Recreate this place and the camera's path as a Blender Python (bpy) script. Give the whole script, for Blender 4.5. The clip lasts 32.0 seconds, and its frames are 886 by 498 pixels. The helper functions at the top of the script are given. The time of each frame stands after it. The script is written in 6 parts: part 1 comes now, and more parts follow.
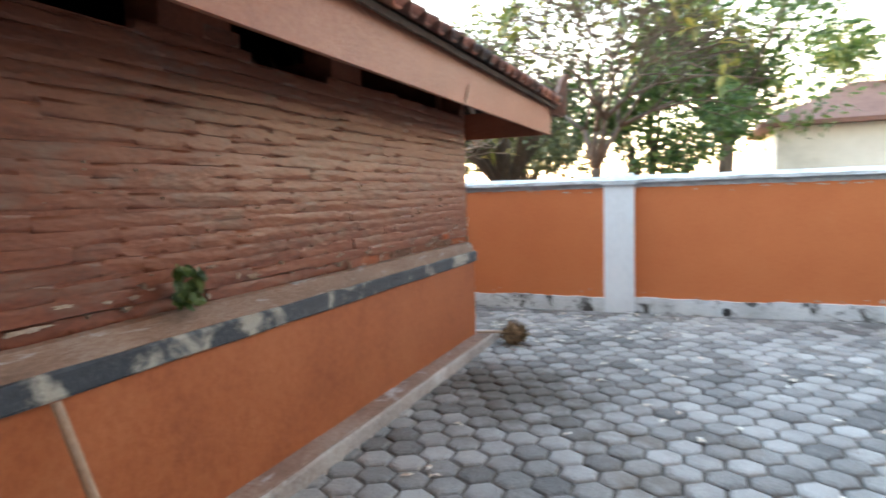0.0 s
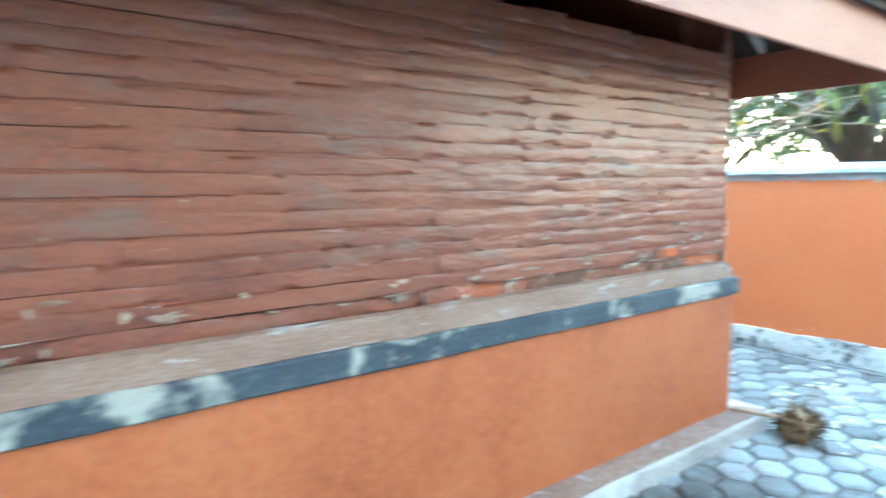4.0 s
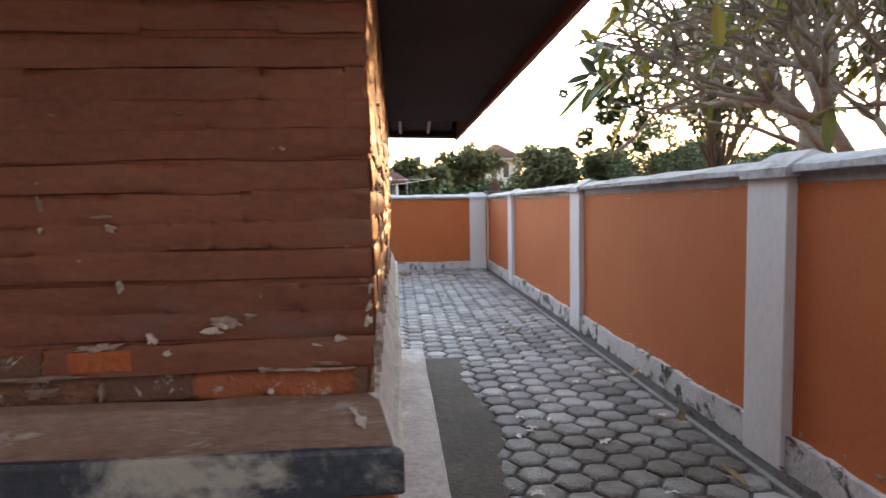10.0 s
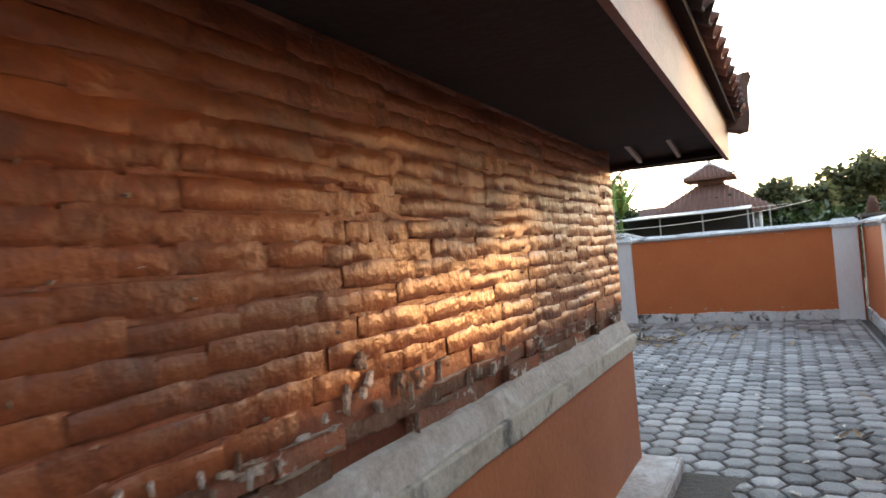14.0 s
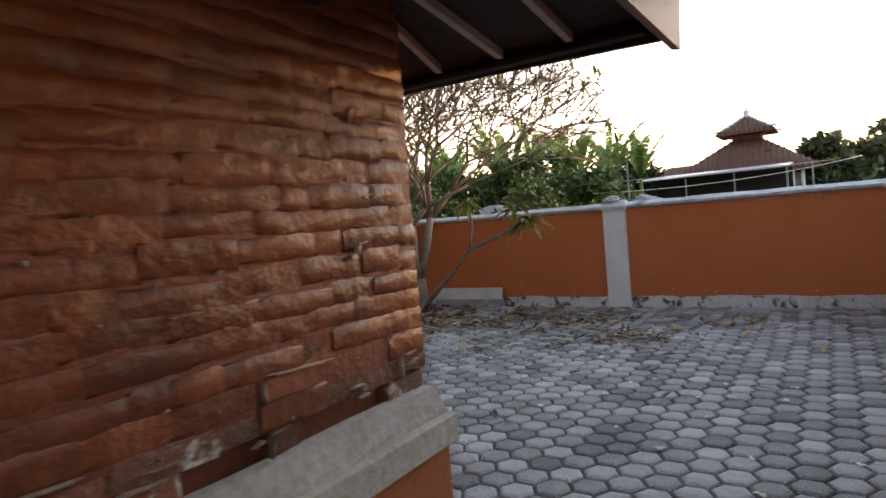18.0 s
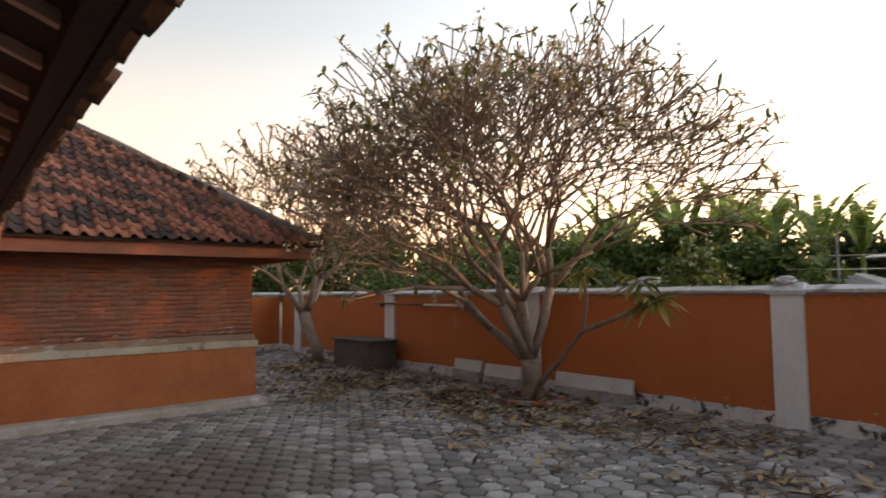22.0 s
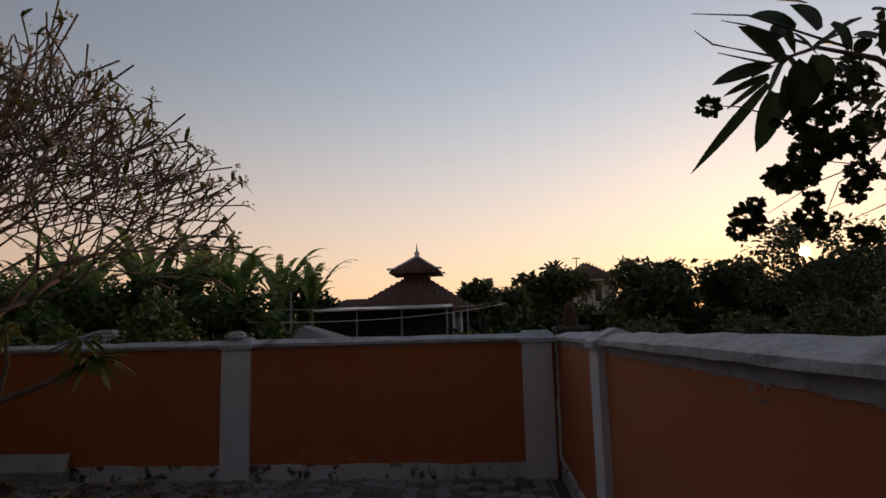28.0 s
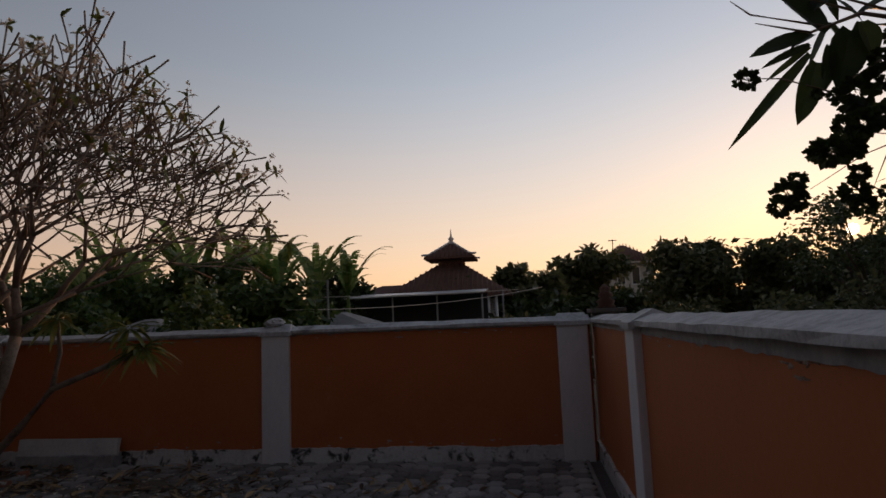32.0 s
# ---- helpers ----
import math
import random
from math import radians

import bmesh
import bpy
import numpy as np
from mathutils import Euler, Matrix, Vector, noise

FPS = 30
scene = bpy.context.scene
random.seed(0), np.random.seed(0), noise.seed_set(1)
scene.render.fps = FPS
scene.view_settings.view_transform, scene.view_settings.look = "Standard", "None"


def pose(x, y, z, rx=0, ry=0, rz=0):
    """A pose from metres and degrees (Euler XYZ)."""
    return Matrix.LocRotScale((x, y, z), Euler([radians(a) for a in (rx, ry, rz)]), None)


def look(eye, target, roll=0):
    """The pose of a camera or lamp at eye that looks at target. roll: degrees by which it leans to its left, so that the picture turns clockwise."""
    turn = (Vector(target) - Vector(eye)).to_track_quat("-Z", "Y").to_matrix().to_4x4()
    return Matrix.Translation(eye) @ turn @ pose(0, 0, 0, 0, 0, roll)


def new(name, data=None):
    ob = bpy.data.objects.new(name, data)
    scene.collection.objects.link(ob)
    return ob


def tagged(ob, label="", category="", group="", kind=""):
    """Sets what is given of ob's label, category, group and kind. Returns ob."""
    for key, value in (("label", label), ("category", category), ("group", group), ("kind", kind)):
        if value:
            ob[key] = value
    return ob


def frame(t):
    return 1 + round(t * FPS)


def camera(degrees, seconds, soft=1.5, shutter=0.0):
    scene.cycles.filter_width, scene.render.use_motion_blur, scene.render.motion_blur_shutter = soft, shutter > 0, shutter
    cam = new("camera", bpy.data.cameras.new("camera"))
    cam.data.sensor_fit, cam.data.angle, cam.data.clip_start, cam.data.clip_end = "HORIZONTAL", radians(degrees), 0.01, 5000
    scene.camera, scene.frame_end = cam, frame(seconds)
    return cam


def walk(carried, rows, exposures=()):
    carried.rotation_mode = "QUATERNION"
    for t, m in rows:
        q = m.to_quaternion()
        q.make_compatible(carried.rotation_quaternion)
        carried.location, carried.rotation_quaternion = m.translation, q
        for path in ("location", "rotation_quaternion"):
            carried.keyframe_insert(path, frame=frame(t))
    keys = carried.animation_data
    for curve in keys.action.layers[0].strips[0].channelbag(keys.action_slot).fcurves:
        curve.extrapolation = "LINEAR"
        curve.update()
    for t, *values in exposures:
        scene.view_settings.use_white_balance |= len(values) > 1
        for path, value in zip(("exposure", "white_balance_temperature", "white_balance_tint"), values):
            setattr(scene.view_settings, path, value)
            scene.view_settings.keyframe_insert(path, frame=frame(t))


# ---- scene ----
cam = camera(72.3, 32.0, 1.6, 0.5)
PATH = [
    (0, (-5.556, -2.077, 1.5), (-3.72, -1.304, 1.324), -1.8),
    (0.5, (-5.404, -2.1, 1.494), (-3.735, -1.009, 1.332), -1.1),
    (1, (-5.132, -2.029, 1.505), (-3.561, -0.806, 1.316), -2.6),
    (1.5, (-4.885, -2.036, 1.494), (-3.563, -0.552, 1.266), -3.9),
    (2, (-4.592, -2.036, 1.499), (-3.337, -0.498, 1.256), -1.4),
    (2.5, (-4.339, -1.951, 1.466), (-3.117, -0.389, 1.208), -1.0),
    (3, (-4.138, -1.867, 1.495), (-3.008, -0.224, 1.33), 0.1),
    (3.5, (-3.849, -1.896, 1.499), (-2.839, -0.184, 1.274), -0.2),
    (4, (-3.515, -1.904, 1.505), (-2.329, -0.306, 1.298), -0.5),
    (4.5, (-3.138, -1.813, 1.528), (-1.571, -0.596, 1.28), 1.7),
    (6.5, (-1.722, -1.781, 1.423), (-0.208, -0.484, 1.266), -0.3),
    (7, (-1.477, -1.819, 1.415), (-0.364, -0.169, 1.214), 0.8),
    (7.5, (-1.235, -1.783, 1.394), (-0.362, 0.007, 1.211), -0.8),
    (8, (-1.009, -1.66, 1.426), (-0.309, 0.2, 1.203), -1.9),
    (8.5, (-0.737, -1.609, 1.434), (-0.306, 0.333, 1.228), -1.4),
    (9, (-0.462, -1.528, 1.44), (-0.108, 0.434, 1.272), -0.9),
    (9.5, (-0.216, -1.387, 1.45), (0.082, 0.583, 1.273), -0.7),
    (10, (0.052, -1.297, 1.449), (0.205, 0.692, 1.302), -1.0),
    (10.5, (0.278, -1.265, 1.466), (0.229, 0.722, 1.248), -0.6),
    (11, (0.452, -1.09, 1.462), (0.204, 0.883, 1.243), 2.7),
    (11.5, (0.599, -0.868, 1.489), (0.194, 1.089, 1.412), -0.8),
    (12, (0.815, -0.783, 1.521), (0.105, 1.087, 1.497), -2.2),
    (12.5, (0.958, -0.653, 1.527), (0.236, 1.212, 1.51), -3.0),
    (13, (1.003, -0.442, 1.511), (0.191, 1.386, 1.502), -3.1),
    (13.5, (0.995, -0.233, 1.535), (0.06, 1.535, 1.565), -3.5),
    (15.5, (0.923, 1.01, 1.548), (-0.108, 2.724, 1.531), -6.4),
    (16, (0.956, 1.336, 1.539), (-0.168, 2.99, 1.476), -5.1),
    (16.5, (0.981, 1.634, 1.528), (-0.063, 3.335, 1.411), -4.4),
    (17, (0.949, 1.98, 1.531), (-0.001, 3.736, 1.414), -4.1),
    (17.5, (1.0, 2.257, 1.522), (0.038, 4.01, 1.462), -4.8),
    (18, (1.104, 2.581, 1.547), (0.019, 4.26, 1.466), -4.7),
    (18.5, (1.183, 2.796, 1.538), (0.215, 4.546, 1.494), -5.5),
    (19, (1.213, 3.153, 1.538), (0.291, 4.926, 1.464), -6.9),
    (19.5, (1.283, 3.413, 1.507), (0.078, 5.008, 1.455), -3.4),
    (20, (1.314, 3.705, 1.491), (-0.018, 5.197, 1.452), -4.3),
    (20.5, (1.258, 3.946, 1.52), (-0.175, 5.34, 1.513), -3.4),
    (21, (1.219, 4.154, 1.516), (-0.402, 5.324, 1.543), -4.0),
    (21.5, (1.207, 4.367, 1.593), (-0.441, 5.498, 1.665), -1.0),
    (22, (1.152, 4.449, 1.631), (-0.386, 5.719, 1.772), -0.6),
    (22.5, (1.106, 4.498, 1.623), (-0.362, 5.844, 1.804), -0.7),
    (23, (1.12, 4.544, 1.626), (-0.195, 6.036, 1.834), -0.7),
    (23.5, (1.148, 4.531, 1.612), (0.068, 6.197, 1.855), -0.1),
    (24, (1.17, 4.624, 1.667), (0.28, 6.397, 1.917), 0.2),
    (24.5, (1.211, 4.661, 1.69), (0.54, 6.526, 1.954), 0.0),
    (25, (1.244, 4.696, 1.698), (0.776, 6.624, 1.951), 0.6),
    (25.5, (1.261, 4.66, 1.7), (0.929, 6.615, 1.967), 0.8),
    (26, (1.279, 4.727, 1.704), (1.034, 6.693, 1.977), 1.2),
    (26.5, (1.285, 4.732, 1.707), (1.082, 6.702, 1.986), 0.3),
    (28.5, (1.305, 4.76, 1.702), (1.171, 6.738, 1.961), -1.6),
    (29, (1.309, 4.762, 1.696), (1.17, 6.742, 1.939), -1.7),
    (29.5, (1.309, 4.757, 1.695), (1.166, 6.738, 1.929), -1.6),
    (30, (1.31, 4.76, 1.694), (1.16, 6.742, 1.919), -1.6),
    (30.5, (1.315, 4.763, 1.687), (1.148, 6.744, 1.911), -1.8),
    (31, (1.314, 4.759, 1.691), (1.125, 6.737, 1.918), -1.9),
    (31.5, (1.312, 4.749, 1.691), (1.078, 6.722, 1.923), -1.9),
    (32, (1.317, 4.749, 1.691), (1.064, 6.72, 1.919), -2.3),
]
EXPOSURE = [(0, 5.05, 7300, 10), (1, 5.9, 6800, 5), (2, 6.55, 5300, -15), (4.5, 6.48, 5300, -15), (6.5, 5.75, 6900, 4), (8, 5.45, 7300, 8), (9, 4.75, 8100, 20), (10, 4.0, 7900, 21), (11, 3.75, 7600, 19),
            (13, 3.65, 7600, 19), (15.5, 4.3, 7700, 10), (16, 4.25, 7700, 10), (17, 3.75, 8000, 20), (18, 3.15, 7900, 22), (19, 2.85, 7800, 24), (20, 3.05, 8100, 26), (21, 3.15, 8900, 26), (22, 2.75, 9500, 27),
            (23, 1.85, 9200, 29), (24, 1.05, 8300, 32), (25, 0.65, 8100, 31), (26, 0.55, 8100, 31), (32, 0.5, 8100, 31)]
walk(cam, [(t, look(eye, target, roll)) for t, eye, target, roll in PATH], EXPOSURE)
SUN_AZ, SUN_EL = 26.95, 5.75
sun_way = disc_way = Vector((math.sin(radians(SUN_AZ)), math.cos(radians(SUN_AZ)), math.tan(radians(SUN_EL))))
world = bpy.data.worlds.new("world")
scene.world = world
world.use_nodes = True
sky = world.node_tree.nodes.new("ShaderNodeTexSky")
sky.sky_type, sky.sun_disc = "NISHITA", False
sky.sun_elevation, sky.sun_rotation = radians(SUN_EL), radians(SUN_AZ)
sky.air_density, sky.dust_density, sky.ozone_density = 1.25, 0.15, 2.0
haze = world.node_tree.nodes.new("ShaderNodeMix")
haze.data_type = "RGBA"
haze.inputs[7].default_value = (3.25, 2.1, 1.9, 1)
# dusty evening air, thickest towards the horizon
direction = world.node_tree.nodes.new("ShaderNodeTexCoord")
height = world.node_tree.nodes.new("ShaderNodeSeparateXYZ")
thick = world.node_tree.nodes.new("ShaderNodeMapRange")
thick.interpolation_type = "SMOOTHSTEP"
thick.inputs[1].default_value, thick.inputs[2].default_value = -0.05, 0.42
thick.inputs[3].default_value, thick.inputs[4].default_value = 0.68, 0.055
world.node_tree.links.new(direction.outputs["Generated"], height.inputs[0])
world.node_tree.links.new(height.outputs["Z"], thick.inputs[0])
world.node_tree.links.new(thick.outputs[0], haze.inputs[0])
world.node_tree.links.new(sky.outputs[0], haze.inputs[6])
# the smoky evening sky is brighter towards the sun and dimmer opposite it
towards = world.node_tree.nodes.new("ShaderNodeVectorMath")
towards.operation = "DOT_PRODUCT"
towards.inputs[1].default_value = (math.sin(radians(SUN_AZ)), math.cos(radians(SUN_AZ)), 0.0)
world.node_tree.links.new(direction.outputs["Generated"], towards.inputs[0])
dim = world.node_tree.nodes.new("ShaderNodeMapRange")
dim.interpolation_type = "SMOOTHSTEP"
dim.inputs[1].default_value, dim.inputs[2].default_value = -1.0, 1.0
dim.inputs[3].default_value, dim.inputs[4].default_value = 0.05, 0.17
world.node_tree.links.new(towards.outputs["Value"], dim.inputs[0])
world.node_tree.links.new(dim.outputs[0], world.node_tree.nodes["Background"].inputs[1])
world.node_tree.links.new(haze.outputs[2], world.node_tree.nodes["Background"].inputs[0])
sun = new("sun", bpy.data.lights.new("sun", "SUN"))
sun.data.energy, sun.data.angle, sun.data.color = 0.3, radians(0.8), (1.0, 0.5, 0.2)
sun.matrix_world = look(sun_way, (0, 0, 0))

# ---- materials ----


def node(nt, kind, **values):
    n = nt.nodes.new("ShaderNode" + kind)
    for key, value in values.items():
        if key in n.inputs:
            n.inputs[key].default_value = value
    return n


def surface(name, base, dark, light, rough=0.8, grain=60.0, blotch=2.5, bump=0.25, bump_scale=90.0, vary=0.0, island=False,
            stain=None, stain_scale=1.3, stain_level=0.62, stain_soft=0.08, stretch=(1, 1, 1), transl=0.0, metal=0.0, clear=0.0, bump_detail=5.0):
    """A weathered surface: a base colour between a dark and a light tone at two scales, with stains and fine relief."""
    m = bpy.data.materials.new(name)
    m.use_nodes = True
    nt = m.node_tree
    out = nt.nodes["Principled BSDF"]
    link = nt.links.new
    co = node(nt, "NewGeometry")
    mapping = node(nt, "Mapping", Scale=stretch)
    link(co.outputs["Position"], mapping.inputs[0])
    big = node(nt, "TexNoise", Scale=blotch, Detail=4.0, Roughness=0.6)
    fine = node(nt, "TexNoise", Scale=grain, Detail=3.0, Roughness=0.7)
    link(mapping.outputs[0], big.inputs["Vector"])
    link(mapping.outputs[0], fine.inputs["Vector"])
    ramp = nt.nodes.new("ShaderNodeValToRGB")
    ramp.color_ramp.elements[0].position, ramp.color_ramp.elements[0].color = 0.3, (*dark, 1)
    ramp.color_ramp.elements[1].position, ramp.color_ramp.elements[1].color = 0.72, (*light, 1)
    mid = ramp.color_ramp.elements.new(0.5)
    mid.color = (*base, 1)
    add = nt.nodes.new("ShaderNodeMath")
    add.operation = "MULTIPLY_ADD"
    add.inputs[1].default_value = 0.45
    link(fine.outputs["Fac"], add.inputs[0])
    half = nt.nodes.new("ShaderNodeMath")
    half.operation = "MULTIPLY"
    half.inputs[1].default_value = 0.55
    link(big.outputs["Fac"], half.inputs[0])
    link(half.outputs[0], add.inputs[2])
    value = add.outputs[0]
    if vary:
        src = co.outputs["Random Per Island"] if island else nt.nodes.new("ShaderNodeObjectInfo").outputs["Random"]
        va = nt.nodes.new("ShaderNodeMath")
        va.operation = "MULTIPLY_ADD"
        va.inputs[1].default_value = vary
        link(src, va.inputs[0])
        vb = nt.nodes.new("ShaderNodeMath")
        vb.operation = "SUBTRACT"
        vb.inputs[1].default_value = vary / 2
        link(value, va.inputs[2])
        link(va.outputs[0], vb.inputs[0])
        value = vb.outputs[0]
    link(value, ramp.inputs[0])
    colour = ramp.outputs[0]
    if stain:
        spots = node(nt, "TexNoise", Scale=stain_scale, Detail=7.0, Roughness=0.65, Distortion=0.4)
        link(mapping.outputs[0], spots.inputs["Vector"])
        edge = node(nt, "MapRange")
        edge.inputs[1].default_value, edge.inputs[2].default_value = stain_level, stain_level + stain_soft
        link(spots.outputs["Fac"], edge.inputs[0])
        mix = nt.nodes.new("ShaderNodeMix")
        mix.data_type = "RGBA"
        mix.inputs["B"].default_value = (0, 0, 0, 1)
        mix.inputs[7].default_value = (*stain, 1)
        link(edge.outputs[0], mix.inputs[0])
        link(colour, mix.inputs[6])
        colour = mix.outputs[2]
    link(colour, out.inputs["Base Color"])
    out.inputs["Roughness"].default_value = rough
    out.inputs["Metallic"].default_value = metal
    if clear:
        out.inputs["Coat Weight"].default_value = clear
        out.inputs["Coat Roughness"].default_value = 0.35
    if bump:
        relief = node(nt, "TexNoise", Scale=bump_scale, Detail=bump_detail, Roughness=0.6)
        link(mapping.outputs[0], relief.inputs["Vector"])
        b = node(nt, "Bump", Strength=bump, Distance=0.02)
        link(relief.outputs["Fac"], b.inputs["Height"])
        link(b.outputs[0], out.inputs["Normal"])
    if transl:
        tr = nt.nodes.new("ShaderNodeBsdfTranslucent")
        link(colour, tr.inputs["Color"])
        mx = nt.nodes.new("ShaderNodeMixShader")
        mx.inputs[0].default_value = transl
        link(out.outputs[0], mx.inputs[1])
        link(tr.outputs[0], mx.inputs[2])
        link(mx.outputs[0], nt.nodes["Material Output"].inputs[0])
    return m


ORANGE = surface("orange_wall_paint", (0.54, 0.15, 0.046), (0.49, 0.125, 0.037), (0.57, 0.175, 0.058), 0.75, 30, 1.2, 0.05, 30,
                 stain=(0.6, 0.33, 0.2), stain_scale=1.3, stain_level=0.64, stain_soft=0.2)
ORANGE_LOW = surface("orange_dado_paint", (0.42, 0.12, 0.038), (0.31, 0.078, 0.025), (0.49, 0.165, 0.062), 0.6, 26, 1.8, 0.16, 30,
                     stain=(0.72, 0.55, 0.42), stain_scale=7.0, stain_level=0.73, stain_soft=0.02, clear=0.1)
WHITE = surface("weathered_white_paint", (0.74, 0.76, 0.78), (0.64, 0.66, 0.67), (0.82, 0.83, 0.83), 0.7, 25, 2.5, 0.15, 25,
                stain=(0.33, 0.31, 0.27), stain_scale=3.6, stain_level=0.69, stain_soft=0.1, stretch=(1, 1, 0.5))
BASE = surface("dirty_base_paint", (0.62, 0.63, 0.63), (0.36, 0.36, 0.35), (0.76, 0.77, 0.76), 0.8, 30, 3.5, 0.4, 30,
               stain=(0.07, 0.066, 0.06), stain_scale=5.5, stain_level=0.53, stain_soft=0.08)
COPING = surface("coping_lime_wash", (0.52, 0.54, 0.55), (0.24, 0.25, 0.26), (0.74, 0.75, 0.74), 0.8, 25, 4.0, 0.5, 22,
                 stain=(0.2, 0.2, 0.2), stain_scale=2.4, stain_level=0.55, stain_soft=0.15)
STRIP = surface("stained_render", (0.36, 0.36, 0.36), (0.22, 0.22, 0.22), (0.52, 0.52, 0.52), 0.85, 22, 5.0, 0.4, 25,
                stain=(0.17, 0.165, 0.16), stain_scale=4.0, stain_level=0.6, stain_soft=0.16)
BRICK = surface("painted_brick", (0.22, 0.074, 0.044), (0.12, 0.042, 0.028), (0.29, 0.11, 0.062), 0.4, 30, 2.5, 0.5, 8, vary=0.13, bump_detail=2.5,
                stain=(0.19, 0.105, 0.08), stain_scale=3.0, stain_level=0.53, stain_soft=0.14, stretch=(0.85, 0.85, 2.0))
EAST_LOOK = dict(base=(0.2, 0.056, 0.022), dark=(0.105, 0.032, 0.017), light=(0.28, 0.088, 0.033), rough=0.42, grain=22, blotch=3.5, bump=0.7, bump_scale=11, vary=0.2, bump_detail=4.0,
                 stain=(0.16, 0.09, 0.065), stain_scale=4.5, stain_level=0.6, stain_soft=0.14)
BRICK_EAST = surface("thickly_painted_brick", **EAST_LOOK)
BRICK_EAST_FAR = surface("thickly_painted_brick_joined", island=True, **EAST_LOOK)
BRICK_FAR = surface("painted_brick_joined", (0.22, 0.072, 0.042), (0.12, 0.041, 0.027), (0.29, 0.108, 0.06), 0.4, 30, 2.5, 0.5, 8, vary=0.13, bump_detail=2.5, island=True,
                    stain=(0.19, 0.105, 0.08), stain_scale=3.0, stain_level=0.53, stain_soft=0.14, stretch=(0.85, 0.85, 2.0))
MORTAR = surface("painted_mortar", (0.21, 0.062, 0.034), (0.12, 0.036, 0.022), (0.3, 0.1, 0.055), 0.5, 40, 4.0, 0.4, 20)
BARE = surface("bare_brick", (0.3, 0.13, 0.085), (0.18, 0.095, 0.065), (0.45, 0.14, 0.065), 0.9, 70, 5.0, 0.7, 60, vary=0.6,
               stain=(0.58, 0.55, 0.5), stain_scale=11.0, stain_level=0.57, stain_soft=0.05)
FRESH = surface("fresh_orange_clay", (0.45, 0.12, 0.045), (0.32, 0.08, 0.03), (0.52, 0.17, 0.07), 0.9, 60, 8.0, 0.5, 60)
LIME = surface("flaking_lime", (0.4, 0.31, 0.25), (0.22, 0.14, 0.1), (0.56, 0.48, 0.41), 0.9, 60, 8.0, 0.6, 70, vary=0.3, island=True)
LIME_WHITE = surface("white_lime_plaster", (0.66, 0.6, 0.55), (0.5, 0.43, 0.37), (0.76, 0.72, 0.68), 0.9, 60, 20.0, 0.6, 90)
ERODED = surface("crumbled_grey_mortar", (0.18, 0.088, 0.055), (0.1, 0.048, 0.03), (0.26, 0.145, 0.098), 0.95, 60, 9.0, 1.0, 26, vary=0.25, bump_detail=5.0)
CEMENT = surface("brown_cement_ledge", (0.27, 0.17, 0.125), (0.16, 0.1, 0.072), (0.38, 0.3, 0.25), 0.7, 35, 3.0, 0.4, 35,
                 stain=(0.5, 0.5, 0.5), stain_scale=4.5, stain_level=0.575, stain_soft=0.1, stretch=(0.7, 0.7, 3))
BAND = surface("blue_black_band_paint", (0.045, 0.058, 0.075), (0.025, 0.033, 0.045), (0.12, 0.14, 0.155), 0.55, 40, 5.0, 0.35, 45,
               stain=(0.42, 0.41, 0.36), stain_scale=3.4, stain_level=0.525, stain_soft=0.1)
BAND_PALE = surface("worn_pale_band", (0.46, 0.42, 0.35), (0.26, 0.22, 0.18), (0.6, 0.57, 0.5), 0.75, 30, 3.0, 0.45, 35,
                    stain=(0.12, 0.115, 0.11), stain_scale=3.2, stain_level=0.57, stain_soft=0.09)
PLINTH = surface("plinth_cement", (0.45, 0.4, 0.36), (0.28, 0.22, 0.19), (0.62, 0.6, 0.57), 0.85, 30, 2.5, 0.45, 30,
                 stain=(0.68, 0.67, 0.65), stain_scale=2.0, stain_level=0.56, stain_soft=0.1)
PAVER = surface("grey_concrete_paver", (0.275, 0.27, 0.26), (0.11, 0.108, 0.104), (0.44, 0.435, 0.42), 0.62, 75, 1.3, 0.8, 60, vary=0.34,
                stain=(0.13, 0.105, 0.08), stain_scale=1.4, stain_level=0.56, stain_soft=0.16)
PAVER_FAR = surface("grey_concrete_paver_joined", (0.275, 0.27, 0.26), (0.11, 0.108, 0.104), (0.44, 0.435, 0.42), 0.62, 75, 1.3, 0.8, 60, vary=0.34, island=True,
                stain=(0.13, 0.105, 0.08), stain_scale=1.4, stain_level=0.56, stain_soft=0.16)


